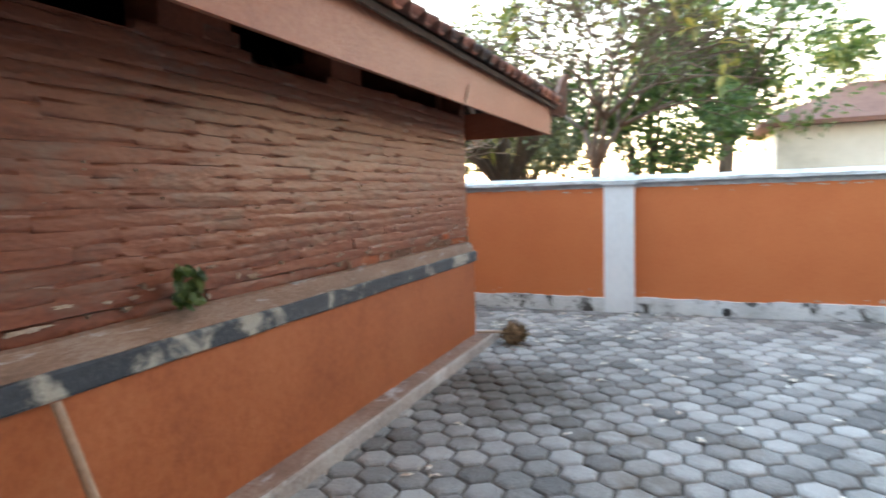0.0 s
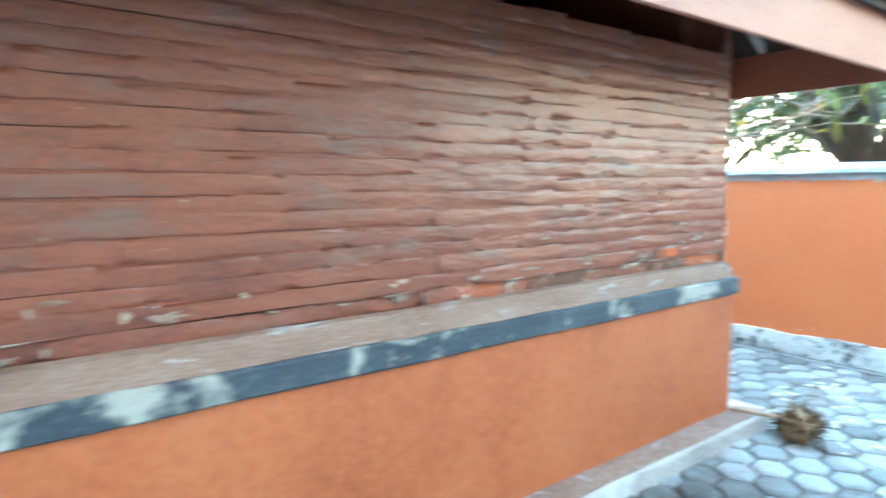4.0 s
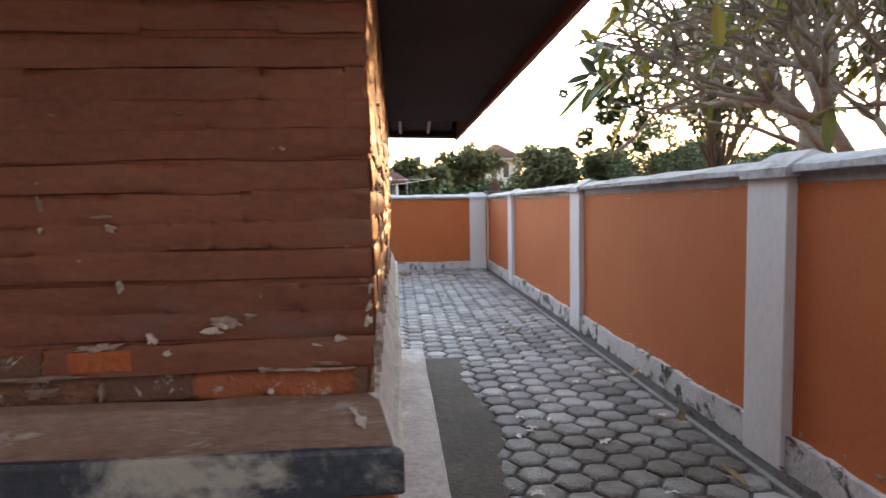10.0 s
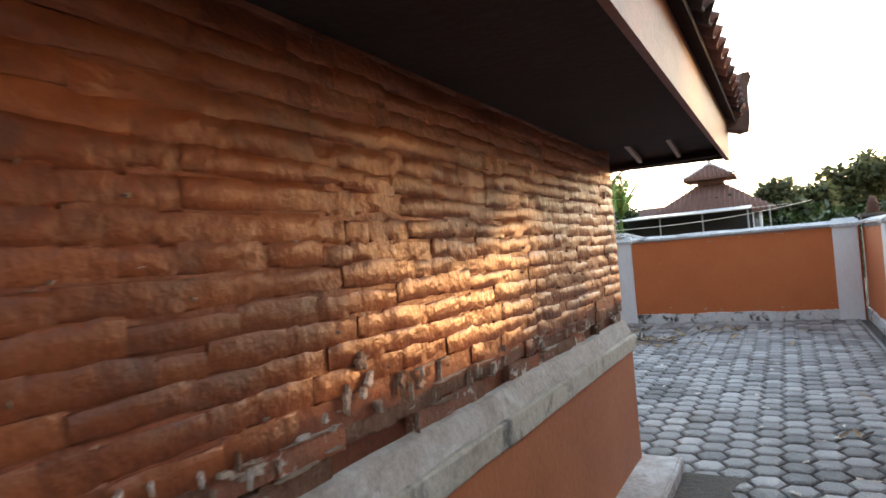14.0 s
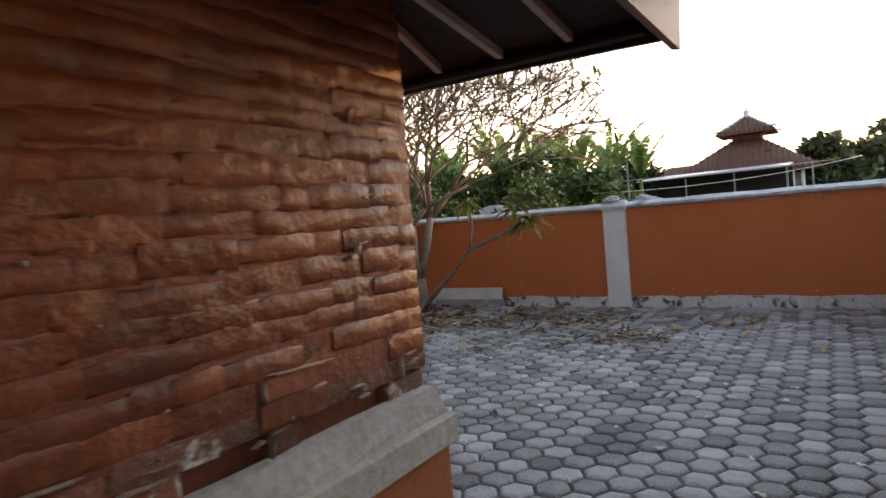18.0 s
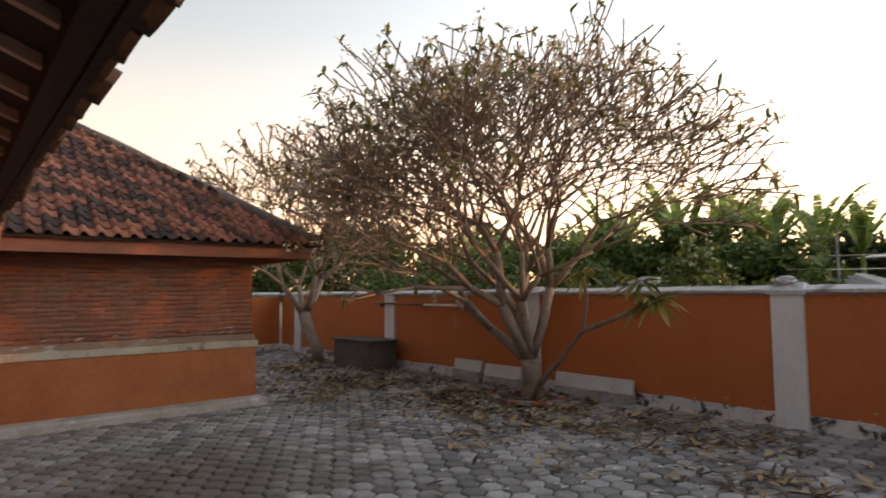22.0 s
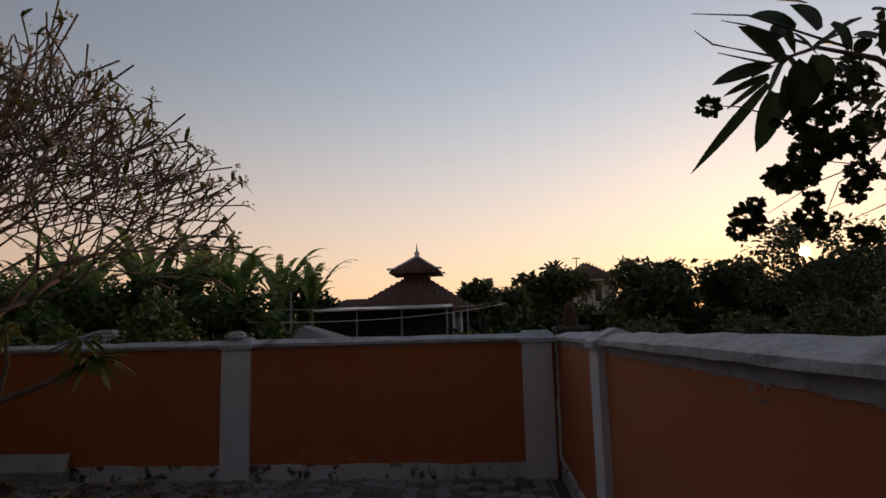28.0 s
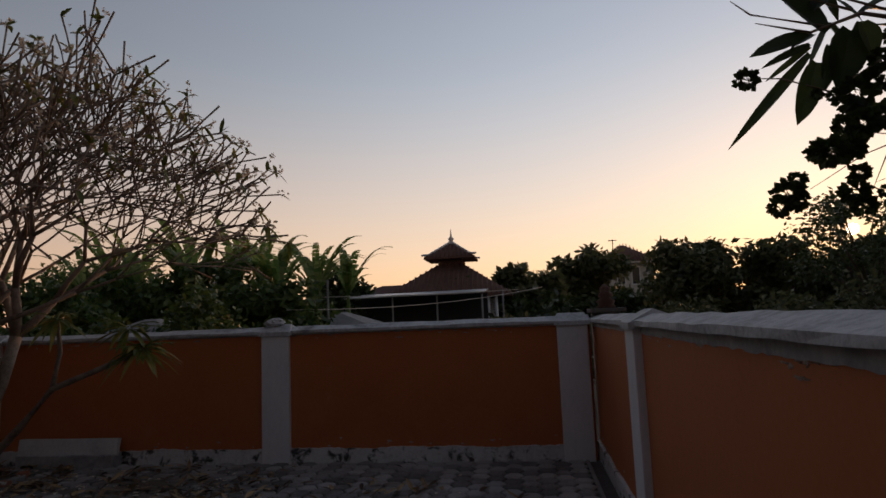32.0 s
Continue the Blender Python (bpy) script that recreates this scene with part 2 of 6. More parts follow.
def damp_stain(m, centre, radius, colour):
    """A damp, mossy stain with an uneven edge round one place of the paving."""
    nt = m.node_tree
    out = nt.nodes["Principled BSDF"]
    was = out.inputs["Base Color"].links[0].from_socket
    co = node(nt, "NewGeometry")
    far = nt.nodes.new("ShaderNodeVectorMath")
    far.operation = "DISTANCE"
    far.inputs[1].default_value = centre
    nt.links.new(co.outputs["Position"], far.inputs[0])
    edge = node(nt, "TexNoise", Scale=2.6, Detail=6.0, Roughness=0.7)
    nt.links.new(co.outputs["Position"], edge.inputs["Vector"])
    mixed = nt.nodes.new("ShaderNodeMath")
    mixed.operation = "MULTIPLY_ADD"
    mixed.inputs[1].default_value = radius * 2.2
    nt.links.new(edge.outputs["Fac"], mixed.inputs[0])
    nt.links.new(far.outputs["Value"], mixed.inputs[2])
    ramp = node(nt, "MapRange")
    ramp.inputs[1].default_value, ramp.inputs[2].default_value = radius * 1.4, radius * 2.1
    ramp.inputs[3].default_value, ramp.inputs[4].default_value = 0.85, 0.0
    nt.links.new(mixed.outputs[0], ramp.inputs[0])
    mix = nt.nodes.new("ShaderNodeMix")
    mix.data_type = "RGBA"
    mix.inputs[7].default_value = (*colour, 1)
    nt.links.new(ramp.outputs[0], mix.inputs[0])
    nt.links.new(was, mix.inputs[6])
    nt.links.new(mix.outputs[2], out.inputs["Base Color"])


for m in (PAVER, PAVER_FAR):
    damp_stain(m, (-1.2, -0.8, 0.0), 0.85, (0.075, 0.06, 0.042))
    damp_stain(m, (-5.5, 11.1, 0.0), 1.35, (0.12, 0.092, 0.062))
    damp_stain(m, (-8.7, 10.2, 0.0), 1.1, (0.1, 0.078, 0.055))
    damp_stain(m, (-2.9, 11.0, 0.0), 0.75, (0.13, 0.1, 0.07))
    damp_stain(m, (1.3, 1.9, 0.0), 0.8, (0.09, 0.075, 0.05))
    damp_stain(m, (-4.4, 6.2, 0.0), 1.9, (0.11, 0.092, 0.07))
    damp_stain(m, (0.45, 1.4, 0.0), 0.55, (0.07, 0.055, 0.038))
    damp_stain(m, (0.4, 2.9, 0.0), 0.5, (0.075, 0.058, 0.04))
SOIL = surface("joint_soil", (0.095, 0.085, 0.075), (0.05, 0.045, 0.04), (0.16, 0.145, 0.125), 0.95, 40, 1.5, 0.6, 40)
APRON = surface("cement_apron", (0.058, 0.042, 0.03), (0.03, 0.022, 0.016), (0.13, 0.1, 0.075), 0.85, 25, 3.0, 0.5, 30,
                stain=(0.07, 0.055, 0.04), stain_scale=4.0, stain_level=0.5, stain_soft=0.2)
EARTH = surface("outer_earth", (0.12, 0.1, 0.07), (0.06, 0.06, 0.035), (0.2, 0.17, 0.11), 0.95, 6, 0.15, 0.4, 8)
FASCIA = surface("painted_fascia_board", (0.29, 0.1, 0.058), (0.21, 0.066, 0.038), (0.36, 0.14, 0.085), 0.5, 25, 2.0, 0.2, 30,
                 stain=(0.5, 0.33, 0.25), stain_scale=4.0, stain_level=0.74, stain_soft=0.05, stretch=(1, 1, 2))
RAFTER = surface("weathered_rafter_wood", (0.5, 0.42, 0.36), (0.36, 0.28, 0.23), (0.6, 0.52, 0.45), 0.8, 40, 4.0, 0.3, 40)
# Near-black: deepens the shade under the eaves, also on north board and tiles
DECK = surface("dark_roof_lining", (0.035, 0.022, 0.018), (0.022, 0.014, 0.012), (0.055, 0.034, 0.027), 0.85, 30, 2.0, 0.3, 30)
TILE = surface("clay_roof_tile", (0.2, 0.075, 0.052), (0.05, 0.034, 0.03), (0.38, 0.15, 0.095), 0.75, 30, 1.4, 0.4, 50, vary=0.55, island=True)
TILE_ONE = surface("clay_roof_tile_single", (0.2, 0.075, 0.052), (0.05, 0.034, 0.03), (0.38, 0.15, 0.095), 0.75, 30, 1.4, 0.4, 50, vary=0.55)
RIDGE = surface("mossy_ridge_mortar", (0.15, 0.125, 0.11), (0.08, 0.07, 0.062), (0.25, 0.22, 0.19), 0.9, 40, 5.0, 0.6, 40)
BARK_PALE = surface("pale_plumeria_bark", (0.27, 0.23, 0.19), (0.14, 0.115, 0.095), (0.4, 0.35, 0.3), 0.85, 30, 5.0, 0.5, 45)
BARK = surface("plumeria_bark", (0.24, 0.178, 0.135), (0.115, 0.082, 0.062), (0.36, 0.285, 0.225), 0.85, 30, 5.0, 0.5, 45)
BARK_DARK = surface("dark_bark", (0.1, 0.075, 0.055), (0.05, 0.038, 0.03), (0.17, 0.13, 0.1), 0.9, 30, 5.0, 0.5, 40)
LEAF = surface("plumeria_leaf", (0.16, 0.18, 0.04), (0.09, 0.12, 0.03), (0.36, 0.29, 0.07), 0.45, 12, 1.5, 0, vary=0.5, island=True, transl=0.35)
LEAF_GREEN = surface("green_leaf", (0.065, 0.13, 0.03), (0.03, 0.07, 0.018), (0.14, 0.2, 0.05), 0.5, 9, 0.8, 0, vary=0.5, island=True, transl=0.3)
LEAF_OLIVE = surface("olive_leaf", (0.1, 0.12, 0.05), (0.05, 0.065, 0.03), (0.19, 0.19, 0.09), 0.55, 9, 0.7, 0, vary=0.5, island=True, transl=0.3)
LEAF_DARK = surface("dark_leaf", (0.04, 0.075, 0.022), (0.02, 0.04, 0.013), (0.08, 0.12, 0.035), 0.5, 9, 0.8, 0, vary=0.5, island=True, transl=0.2)
BANANA = surface("banana_leaf", (0.17, 0.28, 0.08), (0.1, 0.19, 0.05), (0.3, 0.36, 0.12), 0.4, 6, 0.8, 0, vary=0.5, island=True, transl=0.6)
PETAL = surface("flower_petal", (0.75, 0.68, 0.55), (0.6, 0.45, 0.35), (0.8, 0.78, 0.72), 0.6, 20, 3, 0, vary=0.4, island=True, transl=0.3)
LITTER = surface("dry_leaf", (0.2, 0.12, 0.06), (0.07, 0.042, 0.026), (0.42, 0.29, 0.15), 0.8, 20, 2, 0, vary=0.7, island=True)
WOOD = surface("pale_stick_wood", (0.42, 0.29, 0.2), (0.3, 0.19, 0.12), (0.52, 0.38, 0.28), 0.7, 40, 4, 0.3, 50)
FIBRE = surface("brown_fibre", (0.2, 0.13, 0.07), (0.1, 0.065, 0.035), (0.33, 0.22, 0.13), 0.9, 60, 6, 0.5, 80, vary=0.5, island=True)
CONCRETE = surface("grey_concrete", (0.25, 0.25, 0.245), (0.15, 0.15, 0.15), (0.36, 0.36, 0.35), 0.85, 30, 2.5, 0.4, 35)
SLAB = surface("pale_slab", (0.6, 0.6, 0.58), (0.42, 0.42, 0.41), (0.7, 0.7, 0.68), 0.8, 30, 3.0, 0.3, 35)
PIPE_DARK = surface("dark_pole_paint", (0.1, 0.06, 0.05), (0.06, 0.04, 0.035), (0.15, 0.1, 0.08), 0.5, 30, 3, 0.1)
PIPE_PALE = surface("pale_plastic", (0.66, 0.6, 0.52), (0.55, 0.5, 0.42), (0.72, 0.68, 0.6), 0.4, 20, 3, 0)
ROOF_FAR = surface("far_tile_roof", (0.17, 0.085, 0.065), (0.1, 0.05, 0.04), (0.23, 0.12, 0.09), 0.85, 6, 0.4, 0.5, 9)
RENDER_FAR = surface("far_rendered_wall", (0.55, 0.54, 0.5), (0.42, 0.41, 0.38), (0.64, 0.62, 0.58), 0.85, 3, 0.4, 0.1, 10)
METAL = surface("white_metal_sheet", (0.42, 0.43, 0.44), (0.32, 0.33, 0.34), (0.5, 0.51, 0.52), 0.35, 8, 0.6, 0.05, 10, metal=0.3)
# near-black that stands in for the shade inside openings
DARK = surface("dark_opening", (0.03, 0.03, 0.032), (0.02, 0.02, 0.02), (0.045, 0.045, 0.045), 0.7, 10, 1, 0)
GLASS = surface("dark_window_glass", (0.04, 0.045, 0.05), (0.03, 0.03, 0.03), (0.06, 0.06, 0.07), 0.12, 3, 0.5, 0)
# a darker, browner grey than CONCRETE, for the tank
TANK = surface("dark_brown_cement", (0.1, 0.095, 0.088), (0.06, 0.057, 0.053), (0.15, 0.145, 0.135), 0.85, 30, 2.5, 0.4, 35)
TERRA = surface("terracotta_ornament", (0.15, 0.075, 0.055), (0.08, 0.045, 0.035), (0.22, 0.12, 0.085), 0.85, 30, 5, 0.5, 40)
CABLE = surface("black_cable", (0.02, 0.02, 0.02), (0.015, 0.015, 0.015), (0.03, 0.03, 0.03), 0.6, 30, 3, 0)

# ---- building blocks ----


def obj(name, bm, material, parent=None, label="", smooth=False):
    me = bpy.data.meshes.new(name)
    bm.to_mesh(me)
    bm.free()
    for m in material if isinstance(material, (list, tuple)) else (material,):
        me.materials.append(m)
    if smooth:
        me.shade_smooth()
    ob = new(name, me)
    if parent:
        ob.parent = parent
    return tagged(ob, label)


def part(name, bm, material, parent, label="", smooth=False):
    return obj(name, bm, material, parent, label, smooth)


def thing(name, label, category, at=(0, 0, 0), group=""):
    ob = new(name)
    ob.empty_display_size = 0.1
    ob.location = at
    return tagged(ob, label, category, group)


def cuboid(bm, a, b, bevel=0.0, wobble=0.0):
    made = bmesh.ops.create_cube(bm, size=1)["verts"]
    for v in made:
        v.co = Vector([a[i] + (v.co[i] + 0.5) * (b[i] - a[i]) for i in range(3)])
        if wobble:
            v.co += Vector([random.uniform(-wobble, wobble) for _ in range(3)])
    if bevel:
        edges = list({e for v in made for e in v.link_edges})
        bmesh.ops.bevel(bm, geom=edges, offset=bevel, segments=2, affect="EDGES", profile=0.6)
    return bm


def block(a, b, bevel=0.0, wobble=0.0):
    return cuboid(bmesh.new(), a, b, bevel, wobble)


def tube(bm, points, radii, sides=6, cap=True):
    """A round tapering tube along the points."""
    rings = []
    for i, p in enumerate(points):
        ahead = (Vector(points[min(i + 1, len(points) - 1)]) - Vector(points[max(i - 1, 0)])).normalized()
        side = ahead.orthogonal().normalized()
        up = ahead.cross(side)
        rings.append([bm.verts.new(Vector(p) + (side * math.cos(a) + up * math.sin(a)) * radii[i])
                      for a in (2 * math.pi * k / sides for k in range(sides))])
    for one, two in zip(rings, rings[1:]):
        turn = min(range(sides), key=lambda k: (two[k].co - one[0].co).length)
        for k in range(sides):
            bm.faces.new((one[k], one[(k + 1) % sides], two[(k + 1 + turn) % sides], two[(k + turn) % sides])).smooth = True
    if cap:
        bm.faces.new(rings[-1])
        bm.faces.new(rings[0][::-1])


def leaf_blade(verts, faces, base, way, up, length, width, droop=0.3, steps=3):
    """Adds one pointed, drooping, folded leaf to lists of verts and faces."""
    side = way.cross(up).normalized()
    start = len(verts)
    for i in range(steps + 1):
        f = i / steps
        p = base + way * (length * f) + up * (-droop * length * f * f)
        wide = width * math.sin(math.pi * min(0.98, 0.12 + 0.86 * f)) ** 0.8 if i < steps else 0.004
        verts += [p - side * wide / 2 + up * wide * 0.15, p, p + side * wide / 2 + up * wide * 0.15]
    for i in range(steps):
        a = start + 3 * i
        faces += [(a, a + 1, a + 4, a + 3), (a + 1, a + 2, a + 5, a + 4)]


def from_lists(name, verts, faces, material, parent=None, label="", smooth=False):
    me = bpy.data.meshes.new(name)
    me.from_pydata([tuple(v) for v in verts], [], faces)
    for m in material if isinstance(material, (list, tuple)) else (material,):
        me.materials.append(m)
    if smooth:
        me.shade_smooth()
    ob = new(name, me)
    if parent:
        ob.parent = parent
    return tagged(ob, label)

# ---- ground, walls of the compound ----
GY0 = -9.0
WALL_E, WALL_N = 2.08, 12.10
bm = bmesh.new()
bmesh.ops.create_grid(bm, x_segments=40, y_segments=40, size=600)
for v in bm.verts:
    v.co.z = -0.06
tagged(obj("ground", bm, EARTH), "bare brown earth and dry grass round the compound", "ground", kind="structure")


def flakes(parent, m, spots, seed, name="lime_crust", material=None):
    """Small irregular flakes of lime and chipped plaster, a few millimetres proud of the bricks."""
    rnd = random.Random(seed)
    verts, faces = [], []
    for x, z, w, h, out in spots:
        n = rnd.randint(7, 11) if max(w, h) < 0.04 else rnd.randint(14, 20)
        w, h, turn = w * rnd.uniform(0.5, 0.95), h * rnd.uniform(0.4, 0.85), rnd.uniform(-0.25, 0.25) if w < 0.03 else rnd.uniform(-0.06, 0.06)
        k = len(verts)
        for i in range(n):
            a = 2 * math.pi * i / n
            f = rnd.uniform(0.6, 1.15) if i % 3 else rnd.uniform(0.3, 0.8)
            dx, dz = w * f * math.cos(a), h * f * math.sin(a)
            verts.append(m @ Vector((x + dx + dz * turn, -out + rnd.uniform(-0.001, 0.001), z + dz + dx * turn)))
        verts.append(m @ Vector((x, -out - 0.001, z)))
        faces += [(k + i, k + (i + 1) % n, k + n) for i in range(n)]
        for i in range(n):
            verts.append(m @ Vector((*(m.inverted() @ verts[k + i])[:1], -out + 0.012, (m.inverted() @ verts[k + i])[2])))
        faces += [(k + i, k + n + 1 + i, k + n + 1 + (i + 1) % n, k + (i + 1) % n) for i in range(n)]
    if verts:
        tagged(from_lists(name, verts, faces, material or LIME, parent, "flakes of white lime and chipped plaster"), kind="stuff")


def coping(name, length, parent, m):
    """A lime-washed coping along local x, with a low ridge and worn edges, and a raised hip over each pier."""
    rnd = random.Random(len(name) + int(length * 10))
    n = max(2, int(length / 0.22))
    profile = ((0.0, 0.0), (0.0, 0.035), (0.155, 0.085), (0.34, 0.04), (0.34, 0.0))
    verts, faces = [], []
    for i in range(n + 1):
        for k, (y, z) in enumerate(profile):
            w = 0.006 if k else 0.004
            verts.append(m @ Vector((length * i / n, y + rnd.uniform(-w, w), z + rnd.uniform(-w, w))))
    p = len(profile)
    for i in range(n):
        for k in range(p):
            faces.append((i * p + k, i * p + (k + 1) % p, (i + 1) * p + (k + 1) % p, (i + 1) * p + k))
    faces += [tuple(range(p))[::-1], tuple(n * p + k for k in range(p))]
    from_lists("coping", verts, faces, COPING, parent, "lime-washed ridged coping, stained grey")


def pier(m, parent, top, width, z_cap):
    b = block((-width / 2, -0.005, -0.05), (width / 2, 0.2, top), 0.008)
    b.transform(m)
    part("pier", b, WHITE, parent, "white-painted pier with peeling paint")
    verts, faces = [], []
    w = width / 2 + 0.03
    for x, y, z in ((-w, -0.035, z_cap), (w, -0.035, z_cap), (w, 0.36, z_cap), (-w, 0.36, z_cap), (-w, -0.035, z_cap + 0.05), (w, -0.035, z_cap + 0.05),
                    (w, 0.36, z_cap + 0.06), (-w, 0.36, z_cap + 0.06), (-w * 0.75, 0.15, z_cap + 0.145), (w * 0.75, 0.15, z_cap + 0.145)):
        verts.append(m @ Vector((x, y, z)))
    faces = [(0, 1, 5, 4), (1, 2, 6, 5), (2, 3, 7, 6), (3, 0, 4, 7), (4, 5, 9, 8), (5, 6, 9), (6, 7, 8, 9), (7, 4, 8), (3, 2, 1, 0)]
    from_lists("pier_cap", verts, faces, COPING, parent)


def compound_wall(name, m, length, piers, top, strip_top, label):
    """A rendered wall along local x, its inner face towards local -y, with piers, a base strip, a stained strip and a coping."""
    wall = tagged(new(name), label, "wall", kind="structure")
    b = block((0, 0.055, -0.06), (length, 0.25, top))
    b.transform(m)
    part("panel", b, ORANGE, wall, "orange-painted rendered wall face")
    cuts = [0.0] + [c for p in sorted(piers) for c in (p - 0.18, p + 0.18)] + [length]
    for a, c in zip(cuts[::2], cuts[1::2]):
        if c - a < 0.1:
            continue
        rnd = random.Random(int(a * 100))
        n = max(2, int((c - a) / 0.05))
        for nm, lo, hi, out, mt, lab in (("base_strip", -0.05, 0.175, 0.018, BASE, "white base strip with dirty worn edge"),
                                         ("stained_strip", top - 0.002, strip_top + 0.004, 0.049, STRIP, "")):
            verts, faces = [], []
            z = hi
            for i in range(n + 1):
                x = a + (c - a) * i / n
                zz = z + (rnd.uniform(-0.006, 0.006) + 0.008 * math.sin(x * 3.7) + 0.006 * math.sin(x * 8.3) if nm == "base_strip" else 0)
                zl = lo + (rnd.uniform(-0.008, 0.004) if nm == "stained_strip" else 0)
                verts += [m @ Vector((x, out, zl)), m @ Vector((x, out, zz)), m @ Vector((x, 0.22, zz)), m @ Vector((x, 0.22, zl))]
            for i in range(n):
                for k in range(4):
                    faces.append((4 * i + k, 4 * i + 4 + k, 4 * i + 4 + (k + 1) % 4, 4 * i + (k + 1) % 4))
            faces += [(0, 1, 2, 3), (4 * n + 3, 4 * n + 2, 4 * n + 1, 4 * n)]
            from_lists(nm, verts, faces, mt, wall, lab)
    rnd = random.Random(int(length * 7))
    peel = []
    for a, c in zip(cuts[::2], cuts[1::2]):
        for _ in range(int((c - a) * 5)):
            peel.append((rnd.uniform(a + 0.05, c - 0.05), top - abs(rnd.gauss(0, 0.03)), rnd.uniform(0.02, 0.11), rnd.uniform(0.006, 0.025), -0.0525))
        for _ in range(int((c - a) * 4)):
            peel.append((rnd.uniform(a + 0.05, c - 0.05), 0.19 + abs(rnd.gauss(0, 0.05)), rnd.uniform(0.008, 0.05), rnd.uniform(0.006, 0.03), -0.0525))
    flakes(wall, m, peel, 3, "peeled_patch")
    c = m @ Matrix.Translation((0, 0, strip_top))
    coping(name, length, wall, c)
    for p in piers:
        pier(m @ Matrix.Translation((p, 0, 0)), wall, strip_top - 0.023, 0.357, strip_top - 0.025)
    return wall


east = Matrix.Translation((WALL_E, WALL_N + 0.25, 0)) @ Matrix.Rotation(radians(-90), 4, "Z")
compound_wall("wall_east", east, 18.4, [12.35 - y for y in (9.42, 5.47, 1.888, -1.195, -4.6)], 1.53, 1.585, "orange compound wall with white piers and a grey coping")
north = Matrix.Translation((-15.6, WALL_N, 0))
compound_wall("wall_north", north, 17.68, [15.6 + x for x in (1.87, -1.8, -5.83, -10.01, -14.5)], 1.562, 1.582, "orange compound wall with white piers, dull in the shade")
west = Matrix.Translation((-15.6, GY0, 0)) @ Matrix.Rotation(radians(90), 4, "Z")
compound_wall("wall_west", west, 21.1, [3, 7, 11, 15], 1.53, 1.585, "orange compound wall closing the far side")
# unseen tall walls, added to cut the sky light on the yard's walls
back = tagged(new("unseen_sky_screen"), "unseen tall grey wall closing the yard, added to cut sky light", "wall", kind="structure")
part("panel", block((-15.6, -6.4, -0.06), (2.33, -6.1, 8.6)), RIDGE, back)
part("west_sky_screen", block((-8.9, -6.099, -0.06), (-8.6, 2.0, 5.6)), RIDGE, back)
part("coping", block((-15.65, -6.45, 8.602), (2.38, -6.05, 8.7), 0.01), COPING, back)

# ---- gutter and apron ----
b = block((1.93, GY0, -0.06), (1.968, WALL_N, 0.016), 0.006)
tagged(obj("pavement_edge", b, CONCRETE), "narrow concrete edging beside a dark gutter slot", "pavement edge", kind="structure")
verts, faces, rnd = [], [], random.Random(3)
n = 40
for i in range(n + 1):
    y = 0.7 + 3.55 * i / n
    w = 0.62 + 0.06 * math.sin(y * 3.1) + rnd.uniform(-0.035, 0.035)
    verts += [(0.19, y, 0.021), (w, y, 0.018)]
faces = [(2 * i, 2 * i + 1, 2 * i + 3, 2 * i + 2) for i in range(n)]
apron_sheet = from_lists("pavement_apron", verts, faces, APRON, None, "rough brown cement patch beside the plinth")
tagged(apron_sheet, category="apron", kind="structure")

# ---- brick buildings ----


def wall_frame(corner, way, out):
    """Local x along the wall, -y outwards, z up."""
    return Matrix(((way[0], -out[0], 0, corner[0]), (way[1], -out[1], 0, corner[1]), (0, 0, 1, 0), (0, 0, 0, 1)))


def brick_mesh(seed, w, h, d, rough, ends=0.35, e=0.011, edge=0.25):
    """A brick's lumpy painted front with rounded arrises: a waved grid, a rim and a back edge."""
    rnd = random.Random(seed)
    me = bpy.data.meshes.new("brick")
    j = lambda k: rnd.uniform(-k, k)
    nx = 5
    rows = []
    for z, deep in ((0.0, edge), (e, 0.9), (h * 0.5, 1.0), (h - e * 0.8, 0.95), (h, edge + 0.05)):
        row = []
        for k in range(nx + 1):
            x = w * k / nx
            end = k in (0, nx)
            if end:
                x += j(0.002)
            row.append((x, -d * (deep * (ends if end else 1.0)) - (0 if end else j(rough)), z + j(0.0035)))
        rows.append(row)
    verts = [p for row in rows for p in row]
    n = nx + 1
    faces = [(r * n + k, r * n + k + 1, (r + 1) * n + k + 1, (r + 1) * n + k) for r in range(4) for k in range(nx)]
    b = len(verts)
    verts += [(0, 0.03, 0), (w, 0.03, 0), (w, 0.03, h), (0, 0.03, h)]
    faces += [(b, b + 1, nx, 0), (b + 1, b + 2, 4 * n + nx, nx), (b + 2, b + 3, 4 * n, 4 * n + nx), (b + 3, b, 0, 4 * n)]
    me.from_pydata(verts, [], faces)
    me.polygons.foreach_set("use_smooth", [True] * 20 + [False] * 4)
    return me


BRICK_W, BRICK_H, COURSE = 0.232, 0.058, 0.0635


